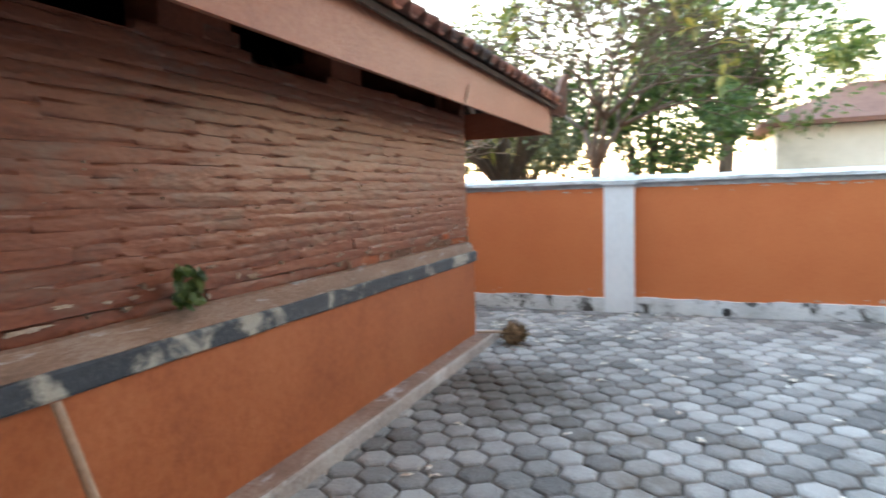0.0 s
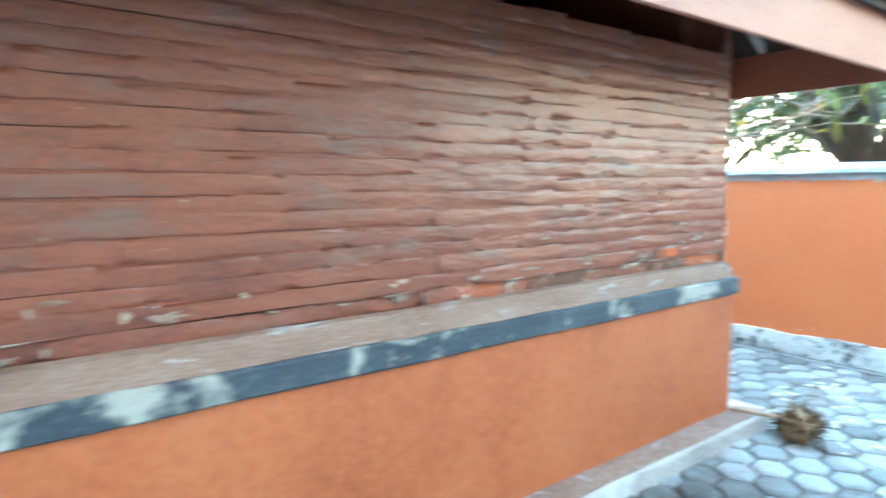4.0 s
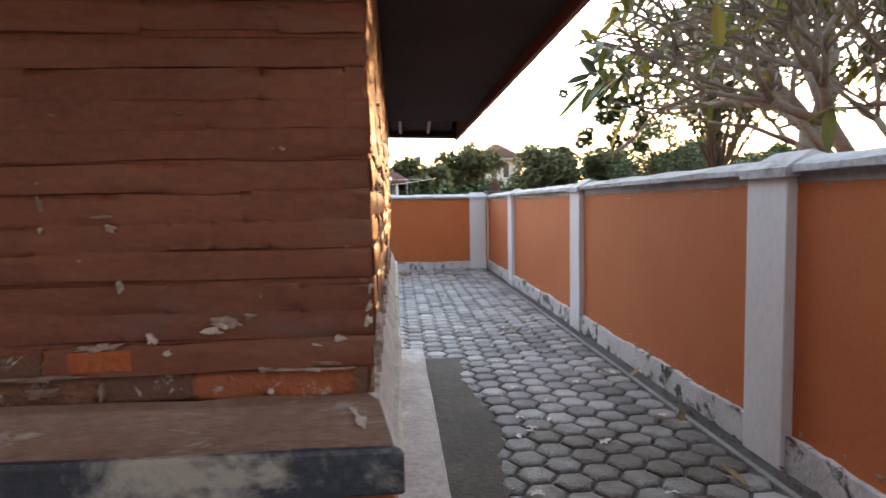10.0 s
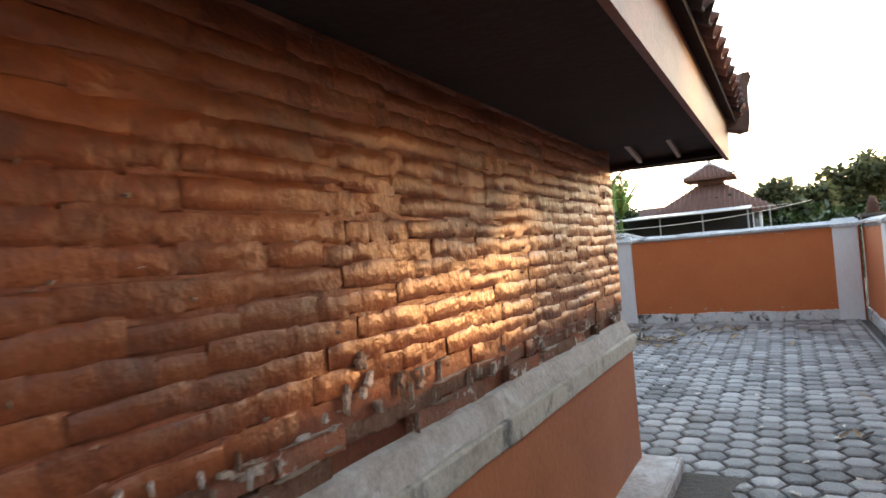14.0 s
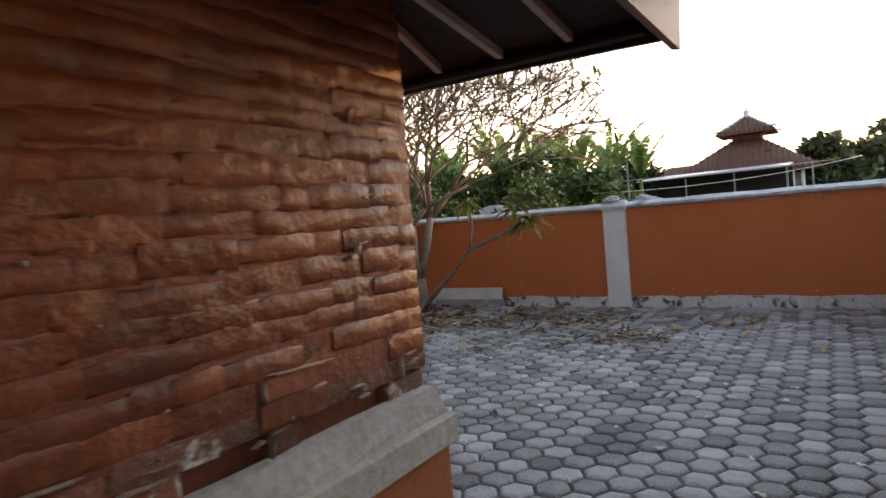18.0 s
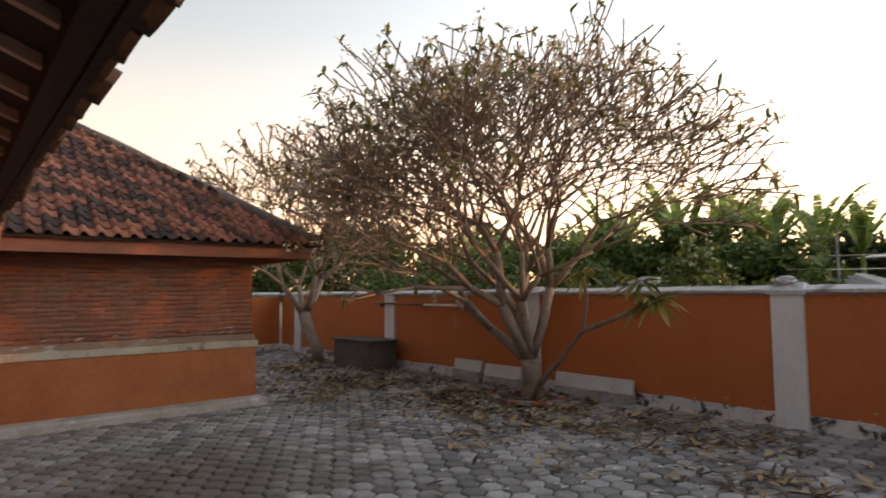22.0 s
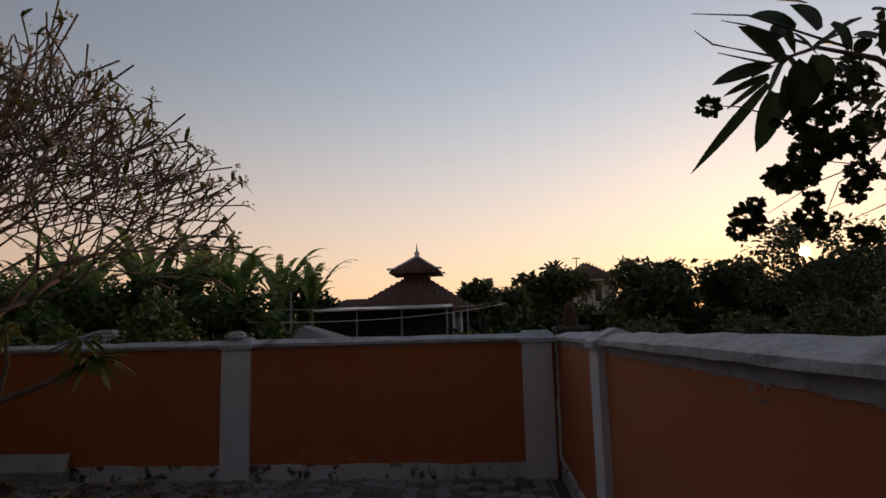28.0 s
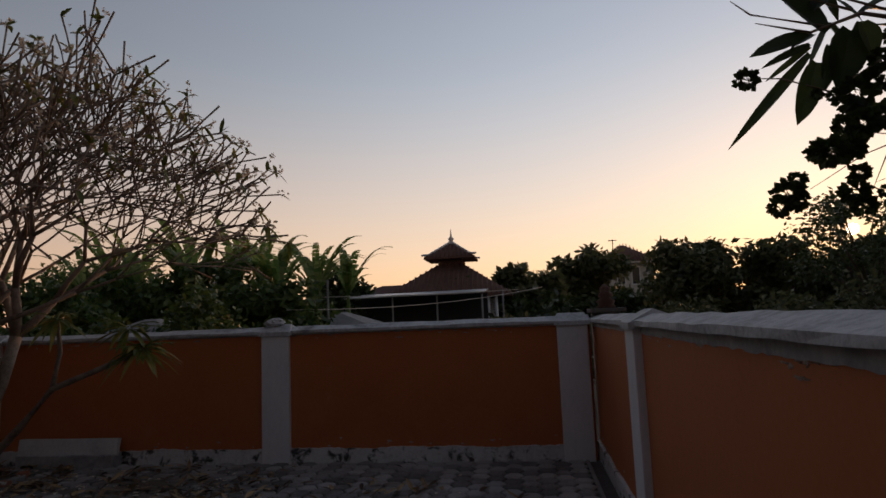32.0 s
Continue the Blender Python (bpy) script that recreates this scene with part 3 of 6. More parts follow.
def brick_face(parent, m, length, z0, z1, gaps, singles, proud, seed, long=0.0, far=False, paint=None):
    """Running-bond bricks on a wall face; those within the stretch singles are objects, the rest one joined mesh."""
    rnd = random.Random(seed)
    kinds = [brick_mesh(seed * 50 + k, BRICK_W, BRICK_H, proud * f, proud * (0.45 if long else 0.5), 0.95 if long else 0.6, 0.02 if long else 0.011 if far else 0.009, 0.55 if long else 0.3)
             for k, f in enumerate((0.75, 0.85, 0.95, 1.0, 1.05, 1.15, 1.25, 0.9) if long else (0.45, 0.7, 0.9, 1.0, 1.15, 1.3, 1.5, 0.8))]
    bares = [me.copy() for me in kinds[:4]]
    for me in kinds:
        me.materials.append(paint or BRICK)
    for k, me in enumerate(bares):
        me.materials.append(BARE if long or k % 2 == 0 else ERODED)
    verts, faces = [], []
    rows = int((z1 - z0) / COURSE)
    gap = -0.004 if long else 0.003 if far else -0.003
    bare_at = []
    for r in range(rows):
        z = z0 + r * COURSE
        x = -rnd.uniform(0, 0.12)
        while x < length - 0.02:
            w = BRICK_W * (rnd.choice((1.2, 2, 3, 4.5)) if rnd.random() < long else rnd.choice((1, 1, 0.9, 1.05, 0.75, 0.5, 0.42)))
            a, c = max(x, 0.003), min(x + w, length - 0.003)
            x += w + gap
            if c - a < 0.05 or z > z1 or any(g[0] < (a + c) / 2 < g[1] and g[2] < z + 0.03 for g in gaps):
                continue
            if r == 0 and rnd.random() < (0.1 if long else 0.22) and not far:
                continue
            low = r < 4 and rnd.random() < ((0.97, 0.4, 0.05, 0.0) if long else (0.97, 0.85, 0.45, 0.12))[r] and not far
            if low and c - a > 0.26:
                c = a + rnd.uniform(0.16, 0.24)
                x = c + gap
            me = rnd.choice(bares if low else kinds)
            wave = 0.006 * math.sin(a * 2.1 + r * 1.7)
            if low:
                bare_at.append((a, c, z))
            mm = m @ Matrix.Translation((a, rnd.uniform(-0.0015, 0.002) + (0.014 if low and r == 0 else 0.006 if low else -0.004 if r == 1 and not far else 0), z + (0 if r < 2 else wave) + rnd.uniform(-1, 1) * (0.003 if long else 0.0055))) @ Matrix.Rotation(rnd.uniform(-0.018, 0.018) * (0.6 if long else 1.8), 4, "Y") \
                @ Matrix.Rotation(rnd.uniform(-0.05, 0.03) * (0.4 if long else 1), 4, "X") @ Matrix.Diagonal(((c - a) / BRICK_W, 1, rnd.choice((0.97, 1.02, 1.08, 1.12) if long else (0.82, 0.95, 1.06, 1.14) if far else (0.96, 1.04, 1.12, 1.2)), 1))
            if singles[0] < a < singles[1] and singles[2] < z < singles[3]:
                ob = new("brick", me)
                ob.parent, ob.matrix_basis = parent, mm
            else:
                k = len(verts)
                verts += [mm @ v.co for v in me.vertices]
                faces += [tuple(k + i for i in p.vertices) for p in me.polygons]
    if verts:
        tagged(from_lists("brickwork", verts, faces, BRICK_EAST_FAR if paint else BRICK_FAR, parent, "", True), kind="stuff")
    return bare_at


def moulding(parent, name, ring, profile, material, label, seed, wob=0.003, step=0.2):
    """A moulding swept round a rectangle (x0, y0, x1, y1), mitred at the corners; profile rows are (outwards, z)."""
    rnd = random.Random(seed)
    x0, y0, x1, y1 = ring
    corners = ((x0, y0, -1, -1), (x1, y0, 1, -1), (x1, y1, 1, 1), (x0, y1, -1, 1))
    for side in range(4):
        a, c = corners[side], corners[(side + 1) % 4]
        n = max(2, int(math.hypot(c[0] - a[0], c[1] - a[1]) / step))
        verts, faces = [], []
        for i in range(n + 1):
            f = i / n
            for o, z in profile:
                pa, pc = (a[0] + a[2] * o, a[1] + a[3] * o), (c[0] + c[2] * o, c[1] + c[3] * o)
                w = 0 if i in (0, n) else wob
                verts.append((pa[0] + (pc[0] - pa[0]) * f + rnd.uniform(-w, w), pa[1] + (pc[1] - pa[1]) * f + rnd.uniform(-w, w), z + rnd.uniform(-w, w)))
        p = len(profile)
        for i in range(n):
            for k in range(p):
                faces.append((i * p + k, (i + 1) * p + k, (i + 1) * p + (k + 1) % p, i * p + (k + 1) % p))
        faces += [tuple(range(p)), tuple(n * p + k for k in range(p))[::-1]]
        mt = material[side] if isinstance(material, (list, tuple)) else material
        from_lists(name, verts, faces, mt, parent, label)


def tile_mesh(w, l):
    """One S-shaped clay pantile, along local +y up the slope, with thickness and a raised roll."""
    xs = (0.0, 0.12, 0.25, 0.38, 0.52, 0.7, 0.88, 1.0)
    zs = (0.012, 0.048, 0.066, 0.048, 0.012, 0.0, 0.003, 0.014)
    verts, faces = [], []
    for y, lift in ((0, 0.022), (l * 1.12, 0.0)):
        for layer in (0, -0.013):
            verts += [(x * w * 1.06, y, z + lift + layer) for x, z in zip(xs, zs)]
    n = len(xs)
    for k in range(n - 1):
        faces += [(k, k + 1, 2 * n + k + 1, 2 * n + k), (n + k + 1, n + k, 3 * n + k, 3 * n + k + 1), (k + 1, k, n + k, n + k + 1)]
    faces += [(0, 2 * n, 3 * n, n), (n - 1, 2 * n - 1, 4 * n - 1, 3 * n - 1)]
    return verts, faces


def building(name, label, x0, y0, x1, y1, zf, singles_bricks, singles_tiles, gaps_south, seed, high=0.27, dark_north=False):
    """A small hip-roofed brick building: plinth, painted dado, ledge, brick upper walls, eaves with rafters, fascia and pantiles."""
    home = thing(name, label, "building")
    rnd = random.Random(seed)
    lower = block((x0 - 0.052, y0 - 0.052, -0.05), (x1 + 0.036, y1 + 0.052, 0.852), 0.012)
    part("dado", lower, ORANGE_LOW, home, "orange-painted smooth lower wall")
    core = bmesh.new()
    cuboid(core, (x0 + 0.004, y0 + 0.045, 0.55), (x1 - 0.045, y1 - 0.004, 1.152))
    cuboid(core, (x0 + 0.004, y0 + 0.004, 1.1525), (x1 - 0.0008, y1 - 0.004, 2.2))
    part("upper_wall", core, MORTAR, home, "red-brown painted mortar behind the bricks")
    pieces, right = [], x1 - 0.004
    for g in gaps_south:
        pieces.append((x1 - g[0], right))
        right = x1 - g[1]
    pieces.append((x0 + 0.004, right))
    for a, c in pieces:
        if c - a > 0.03:
            part("wall_head", block((a, y0 + 0.004, 2.199), (c, y0 + 0.2, 2.9)), MORTAR, home)
    part("wall_head", block((x1 - 0.2, y0 + 0.202, 2.199), (x1 - 0.004, y1 - 0.004, 2.9)), MORTAR, home)
    part("wall_head", block((x0 + 0.004, y0 + 0.202, 2.199), (x0 + 0.2, y1 - 0.004, 2.9)), MORTAR, home)
    part("wall_head", block((x0 + 0.202, y1 - 0.2, 2.199), (x1 - 0.202, y1 - 0.004, 2.9)), MORTAR, home)
    foot, rim = (x0, y0, x1 + 0.075, y1 - 0.06), (x0, y0, x1 - 0.018, y1)
    moulding(home, "plinth", foot, ((-0.05, -0.05), (0.205, -0.05), (0.205, 0.095), (0.197, 0.108), (-0.05, 0.108)), PLINTH, "worn cement plinth with white edge", seed)
    moulding(home, "plinth_top", foot, ((-0.05, 0.09), (0.188, 0.1), (0.182, 0.116), (0.1, 0.124), (-0.05, 0.13)), [CEMENT, PLINTH, PLINTH, CEMENT], "dirty brown cement top of the plinth", seed + 4)
    moulding(home, "ledge_band", rim, ((0, 0.845), (0.07, 0.848), (0.076, 0.855), (0.076, 0.938), (0.068, 0.946), (0, 0.95)),
             [BAND, BAND_PALE, BAND_PALE, BAND], "ledge band with peeling blue-black paint", seed + 1, 0.003, 0.2)
    moulding(home, "ledge_slope", rim, ((0, 0.94), (0.056, 0.944), (0.05, 0.965), (0.026, 1.035), (0, 1.045)), CEMENT if "far" in singles_bricks else [CEMENT, PLINTH, PLINTH, CEMENT], "sloping worn cement ledge", seed + 2, 0.004, 0.12)
    # bricks: south and east faces close by, north and west in one piece
    s = wall_frame((x1, y0), (-1, 0), (0, -1))
    e = wall_frame((x1, y0), (0, 1), (1, 0))
    n = wall_frame((x0, y1), (1, 0), (0, 1))
    bare = {}
    for m, length, gaps, key, proud in ((s, x1 - x0, gaps_south, "s", 0.0036), (e, y1 - y0, (), "e", 0.0065), (n, x1 - x0, (), "n", 0.008)):
        bare[key] = brick_face(home, m, length, 1.042, 2.36, gaps, singles_bricks.get(key, (1, 0, 1, 0)), proud, seed + ord(key), 0.75 if key == "s" else 0.0, far="far" in singles_bricks, paint=BRICK_EAST if key == "e" and "far" not in singles_bricks else None)
    if "far" not in singles_bricks:
        for m, length, sd in ((s, x1 - x0, 5), (e, y1 - y0, 6)):
            rr = random.Random(sd)
            spots = []
            for a, c, z in bare["s" if sd == 5 else "e"]:
                if rr.random() < (0.6 if sd == 6 or a < 1.2 else 0.85):
                    continue
                spots.append(((a + c) / 2 + rr.uniform(-0.03, 0.03), z + 0.061, (c - a) * rr.uniform(0.35, 0.7), 0.008, 0.0095))
                spots.append((a + rr.uniform(-0.006, 0.004), z + 0.03, 0.008, rr.uniform(0.03, 0.05), 0.0095))
                if rr.random() < 0.4:
                    spots.append(((a + c) / 2, z + rr.uniform(0.015, 0.045), 0.05, 0.025, 0.0095))
            spots += [(rr.uniform(0.05, length - 0.1), 1.085 + abs(rr.gauss(0, 0.05)), rr.uniform(0.01, 0.05), rr.uniform(0.006, 0.016), 0.009) for _ in range(int(length * 4))]
            spots += [(rr.uniform(0.05, length - 0.1), rr.uniform(1.1, 1.75), rr.uniform(0.003, 0.011), rr.uniform(0.003, 0.009), 0.0125) for _ in range(int(length * 14))]
            if sd == 5:
                spots += [(0.666, 1.463, 0.008, 0.035, 0.012), (0.666, 1.41, 0.006, 0.018, 0.012), (0.545, 1.435, 0.035, 0.01, 0.012), (0.53, 1.41, 0.02, 0.012, 0.012), (1.104, 1.369, 0.016, 0.022, 0.012),
                          (0.31, 1.21, 0.05, 0.022, 0.012), (0.26, 1.222, 0.03, 0.012, 0.012), (0.07, 1.17, 0.022, 0.014, 0.012), (0.565, 1.165, 0.06, 0.012, 0.012), (0.52, 1.29, 0.014, 0.018, 0.012),
                          (0.94, 1.09, 0.07, 0.03, 0.004), (0.92, 1.13, 0.012, 0.03, 0.012), (1.25, 1.15, 0.012, 0.035, 0.012), (1.17, 1.165, 0.09, 0.008, 0.012), (1.5, 1.1, 0.03, 0.02, 0.006), (1.62, 1.14, 0.1, 0.01, 0.012),
                          (1.95, 1.13, 0.05, 0.022, 0.012), (2.3, 1.15, 0.06, 0.014, 0.012), (2.895, 1.166, 0.035, 0.014, 0.012), (3.12, 1.125, 0.09, 0.022, 0.012), (3.234, 1.142, 0.022, 0.032, 0.012),
                          (3.4, 1.205, 0.06, 0.012, 0.012), (3.46, 1.18, 0.014, 0.03, 0.012), (3.78, 1.17, 0.02, 0.04, 0.012), (3.95, 1.135, 0.04, 0.014, 0.012), (4.12, 1.15, 0.05, 0.012, 0.012), (4.25, 1.09, 0.12, 0.022, 0.006)]
            else:
                spots += [(0.02, 1.12, 0.014, 0.06, 0.014), (1.27, 1.3, 0.035, 0.05, 0.017), (1.2, 1.22, 0.02, 0.05, 0.017), (1.45, 1.21, 0.012, 0.04, 0.017)]
                spots += [(rr.uniform(0.1, 2.2), rr.uniform(1.1, 1.22), rr.uniform(0.008, 0.03), rr.uniform(0.02, 0.045), 0.017) for _ in range(14)]
            flakes(home, m, spots, sd)
            if sd == 5:
                patches = [(0.075, 1.168, 0.026, 0.016, 0.014), (0.34, 1.193, 0.045, 0.016, 0.014), (0.312, 1.203, 0.025, 0.014, 0.014), (0.008, 1.236, 0.012, 0.03, 0.012), (0.012, 1.205, 0.014, 0.026, 0.012),
                           (0.005, 1.275, 0.008, 0.018, 0.012), (0.43, 1.149, 0.02, 0.009, 0.014), (0.46, 1.178, 0.012, 0.02, 0.012), (0.03, 1.0, 0.022, 0.03, 0.052), (0.045, 1.02, 0.014, 0.012, 0.045), (0.12, 1.155, 0.02, 0.006, 0.012), (0.22, 1.06, 0.014, 0.01, 0.02)]
            else:
                patches = [(1.293, 1.255, 0.032, 0.034, 0.02), (1.264, 1.222, 0.024, 0.024, 0.02), (0.606, 1.205, 0.016, 0.026, 0.02), (0.58, 1.16, 0.02, 0.024, 0.02), (1.038, 1.177, 0.03, 0.012, 0.02), (1.111, 1.198, 0.01, 0.02, 0.02),
                           (0.765, 1.18, 0.008, 0.034, 0.02), (0.348, 1.186, 0.026, 0.022, 0.02), (0.293, 1.184, 0.01, 0.014, 0.02), (0.16, 1.172, 0.026, 0.026, 0.02), (0.665, 1.2, 0.008, 0.028, 0.02), (0.877, 1.14, 0.006, 0.04, 0.02),
                           (1.55, 1.22, 0.01, 0.035, 0.02), (0.02, 1.2, 0.014, 0.03, 0.016), (0.035, 1.155, 0.012, 0.02, 0.016),
                           (3.895, 1.64, 0.014, 0.018, 0.019), (3.925, 1.638, 0.02, 0.007, 0.019), (3.82, 1.69, 0.016, 0.007, 0.019), (3.845, 1.5, 0.012, 0.02, 0.019), (3.875, 1.515, 0.026, 0.006, 0.019), (3.825, 1.478, 0.024, 0.008, 0.019),
                           (3.86, 1.87, 0.008, 0.03, 0.019), (4.07, 1.5, 0.006, 0.014, 0.019), (3.96, 1.87, 0.006, 0.008, 0.019)]
            flakes(home, m, patches, sd + 40, "lime_patch", LIME_WHITE)
    else:
        rr = random.Random(4)
        flakes(home, e, [(rr.uniform(0.1, y1 - y0 - 0.1), 1.06 + abs(rr.gauss(0, 0.035)), rr.uniform(0.015, 0.07), rr.uniform(0.008, 0.02), 0.012) for _ in range(46)]
               + [(rr.uniform(0.1, 1.8), 1.085 + abs(rr.gauss(0, 0.12)), rr.uniform(0.02, 0.06), rr.uniform(0.006, 0.012), 0.012) for _ in range(40)], 9)
    # eaves
    over = 0.66
    fx0, fy0, fx1, fy1 = x0 - over, y0 - over, x1 + over, y1 + (0.7 if dark_north else over)
    for a, c in (((fx0, fy0), (fx1, fy0)), ((fx1, fy0), (fx1, fy1)), ((fx1, fy1), (fx0, fy1)), ((fx0, fy1), (fx0, fy0))):
        d = Vector((c[0] - a[0], c[1] - a[1], 0))
        u = d.normalized()
        o = Vector((u.y, -u.x, 0))
        verts = []
        for p, f in ((a, -0.012), (c, 0.012)):
            for out, up in ((0, 0), (0.025, 0), (0.035, high), (0, high)):
                q = Vector((p[0], p[1], 0)) + u * f + o * out
                if f < 0:
                    q += u * (0.012 - out)
                else:
                    q += u * (out - 0.012)
                verts.append((q.x, q.y, zf + up))
        sides = [(0, 1, 2, 3), (7, 6, 5, 4), (0, 4, 5, 1), (1, 5, 6, 2), (2, 6, 7, 3), (3, 7, 4, 0)]
        if dark_north and a[1] == c[1] == fy1:
            # the north board, near-black for shade, sits back behind a low tile course
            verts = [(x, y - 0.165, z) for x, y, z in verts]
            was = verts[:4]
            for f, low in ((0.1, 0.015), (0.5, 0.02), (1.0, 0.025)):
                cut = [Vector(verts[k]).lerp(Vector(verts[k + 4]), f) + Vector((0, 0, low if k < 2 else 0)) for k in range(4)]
                from_lists("fascia_board", was + cut, sides, DECK, home, "north fascia board coloured near-black for its shade")
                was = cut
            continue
        from_lists("fascia_board", verts, sides, FASCIA, home, "red-brown painted fascia board")
    # roof planes
    eo, slope = over + 0.09, math.tan(radians(34.5))
    ex0, ey0, ex1, ey1 = x0 - eo, y0 - eo, x1 + eo, y1 + (0.68 if dark_north else eo)
    ze = zf + high + 0.012
    half = min(ex1 - ex0, ey1 - ey0) / 2
    height = lambda x, y: ze + slope * min(x - ex0, ex1 - x, y - ey0, ey1 - y)
    if ex1 - ex0 > ey1 - ey0:
        ridge = [(ex0 + half, (ey0 + ey1) / 2), (ex1 - half, (ey0 + ey1) / 2)]
    else:
        ridge = [((ex0 + ex1) / 2, ey0 + half), ((ex0 + ex1) / 2, ey1 - half)]
    cs = [(ex0, ey0), (ex1, ey0), (ex1, ey1), (ex0, ey1)] + ridge
    quads = ((0, 1, 5, 4), (1, 2, 5), (2, 3, 4, 5), (3, 0, 4)) if ex1 - ex0 > ey1 - ey0 else ((0, 1, 4), (1, 2, 5, 4), (2, 3, 5), (3, 0, 4, 5))
    for q in quads:
        bm = bmesh.new()
        up = [bm.verts.new((*cs[i], height(*cs[i]))) for i in q]
        low = [bm.verts.new((*cs[i], height(*cs[i]) - 0.035)) for i in q]
        bm.faces.new(up)
        bm.faces.new(low[::-1])
        for i in range(len(q)):
            bm.faces.new((up[i - 1], low[i - 1], low[i], up[i]))
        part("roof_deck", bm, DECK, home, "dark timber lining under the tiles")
    # rafters under the deck
    def rafter(p, q):
        a = Vector((*p, height(*p) - 0.037))
        c = Vector((*q, height(*q) - 0.037))
        side = (c - a).cross(Vector((0, 0, 1))).normalized() * 0.016
        verts = [a - side, a + side, c + side, c - side] + [v - Vector((0, 0, 0.06)) for v in (a - side, a + side, c + side, c - side)]
        from_lists("rafter", verts, [(3, 2, 1, 0), (4, 5, 6, 7), (0, 1, 5, 4), (1, 2, 6, 5), (2, 3, 7, 6), (3, 0, 4, 7)], RAFTER, home)
    k = 0.24
    i = 0
    while x0 + 0.1 + i * k < x1 + 0.45:
        x = x0 - 0.35 + i * k
        rafter((x, ey0 + 0.12), (x, y0 + 0.25))
        rafter((x, ey1 - 0.12), (x, y1 - 0.25))
        i += 1
    i = 0
    while y0 - 0.35 + i * k < y1 + 0.4:
        y = y0 - 0.35 + i * k
        rafter((ex0 + 0.12, y), (x0 + 0.25, y))
        rafter((ex1 - 0.12, y), (x1 - 0.25, y))
        i += 1
    if dark_north:
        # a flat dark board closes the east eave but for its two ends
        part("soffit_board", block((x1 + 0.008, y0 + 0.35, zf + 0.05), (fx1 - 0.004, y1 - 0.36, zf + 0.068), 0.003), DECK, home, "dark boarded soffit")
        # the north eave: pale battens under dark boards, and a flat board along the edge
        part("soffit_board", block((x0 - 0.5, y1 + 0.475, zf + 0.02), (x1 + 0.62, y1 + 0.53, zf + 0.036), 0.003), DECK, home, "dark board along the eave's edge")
        x = x1 + 0.38
        while x > x0 - 0.4:
            inner = y1 + 0.022 if x < x1 + 0.03 else y1 - 0.34
            a, c = Vector((x, y1 + 0.47, zf + 0.045)), Vector((x - 0.01, inner, zf + 0.045 + (0.4 if x < x1 + 0.03 else 0.16) * (y1 + 0.47 - inner)))
            w, d = Vector((0.013, 0, 0)), Vector((0, 0, 0.03))
            verts = [a - w, a + w, c + w, c - w, a - w + d, a + w + d, c + w + d, c - w + d]
            from_lists("batten", verts, [(3, 2, 1, 0), (4, 5, 6, 7), (0, 1, 5, 4), (1, 2, 6, 5), (2, 3, 7, 6), (3, 0, 4, 7)], RAFTER, home, "pale bare batten")
            x -= 0.265
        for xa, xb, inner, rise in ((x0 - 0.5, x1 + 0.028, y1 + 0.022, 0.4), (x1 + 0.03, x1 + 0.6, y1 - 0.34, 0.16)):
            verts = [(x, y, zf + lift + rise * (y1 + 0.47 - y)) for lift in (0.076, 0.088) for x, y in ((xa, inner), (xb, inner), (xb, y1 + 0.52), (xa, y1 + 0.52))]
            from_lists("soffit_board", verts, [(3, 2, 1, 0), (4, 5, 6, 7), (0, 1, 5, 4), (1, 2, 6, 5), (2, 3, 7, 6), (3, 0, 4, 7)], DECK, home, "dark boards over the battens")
    # pantiles
    TW, TL = 0.178, 0.2
    tv, tf = tile_mesh(TW, TL)
    one = bpy.data.meshes.new("roof_tile")
    one.from_pydata(tv, [], tf)
    one.materials.append(TILE_ONE)
    one.shade_smooth()
    verts, faces = [], []
    cx, cy = (ex0 + ex1) / 2, (ey0 + ey1) / 2
    made = 0
    for key, a, u, length in (("s", (ex0, ey0), (1, 0), ex1 - ex0), ("e", (ex1, ey0), (0, 1), ey1 - ey0), ("n", (ex1, ey1), (-1, 0), ex1 - ex0), ("w", (ex0, ey1), (0, -1), ey1 - ey0)):
        inward = (-u[1], u[0])
        run = half
        rows = int(run / (TL * math.cos(math.atan(slope))))
        for r in range(rows + 1):
            d = r * TL * math.cos(math.atan(slope)) - 0.03
            for c in range(int(length / TW) + 1):
                along = c * TW
                if not d + 0.06 < along + 0.12 < length - d - 0.06:
                    continue
                px, py = a[0] + u[0] * along + inward[0] * d, a[1] + u[1] * along + inward[1] * d
                z = ze + slope * max(d, -0.05) + 0.012
                ax = Vector((u[0], u[1], 0))
                ay = Vector((inward[0], inward[1], slope)).normalized()
                az = ax.cross(ay).normalized()
                mm = Matrix.Translation((px, py, z)) @ Matrix((ax, ay, az)).transposed().to_4x4() @ Matrix.Rotation(rnd.uniform(-0.03, 0.03), 4, "Z") \
                    @ Matrix.Rotation(rnd.uniform(-0.025, 0.025), 4, "X")
                if made < 300 and key in singles_tiles and r <= singles_tiles[key]:
                    made += 1
                    ob = new("roof_tile", one)
                    ob.parent, ob.matrix_basis = home, mm
                else:
                    b = len(verts)
                    verts += [mm @ Vector(v) for v in tv]
                    faces += [tuple(b + i for i in f) for f in tf]
    tagged(from_lists("roof_tiles", verts, faces, TILE, home, "weathered red and black clay pantiles", True), kind="stuff")
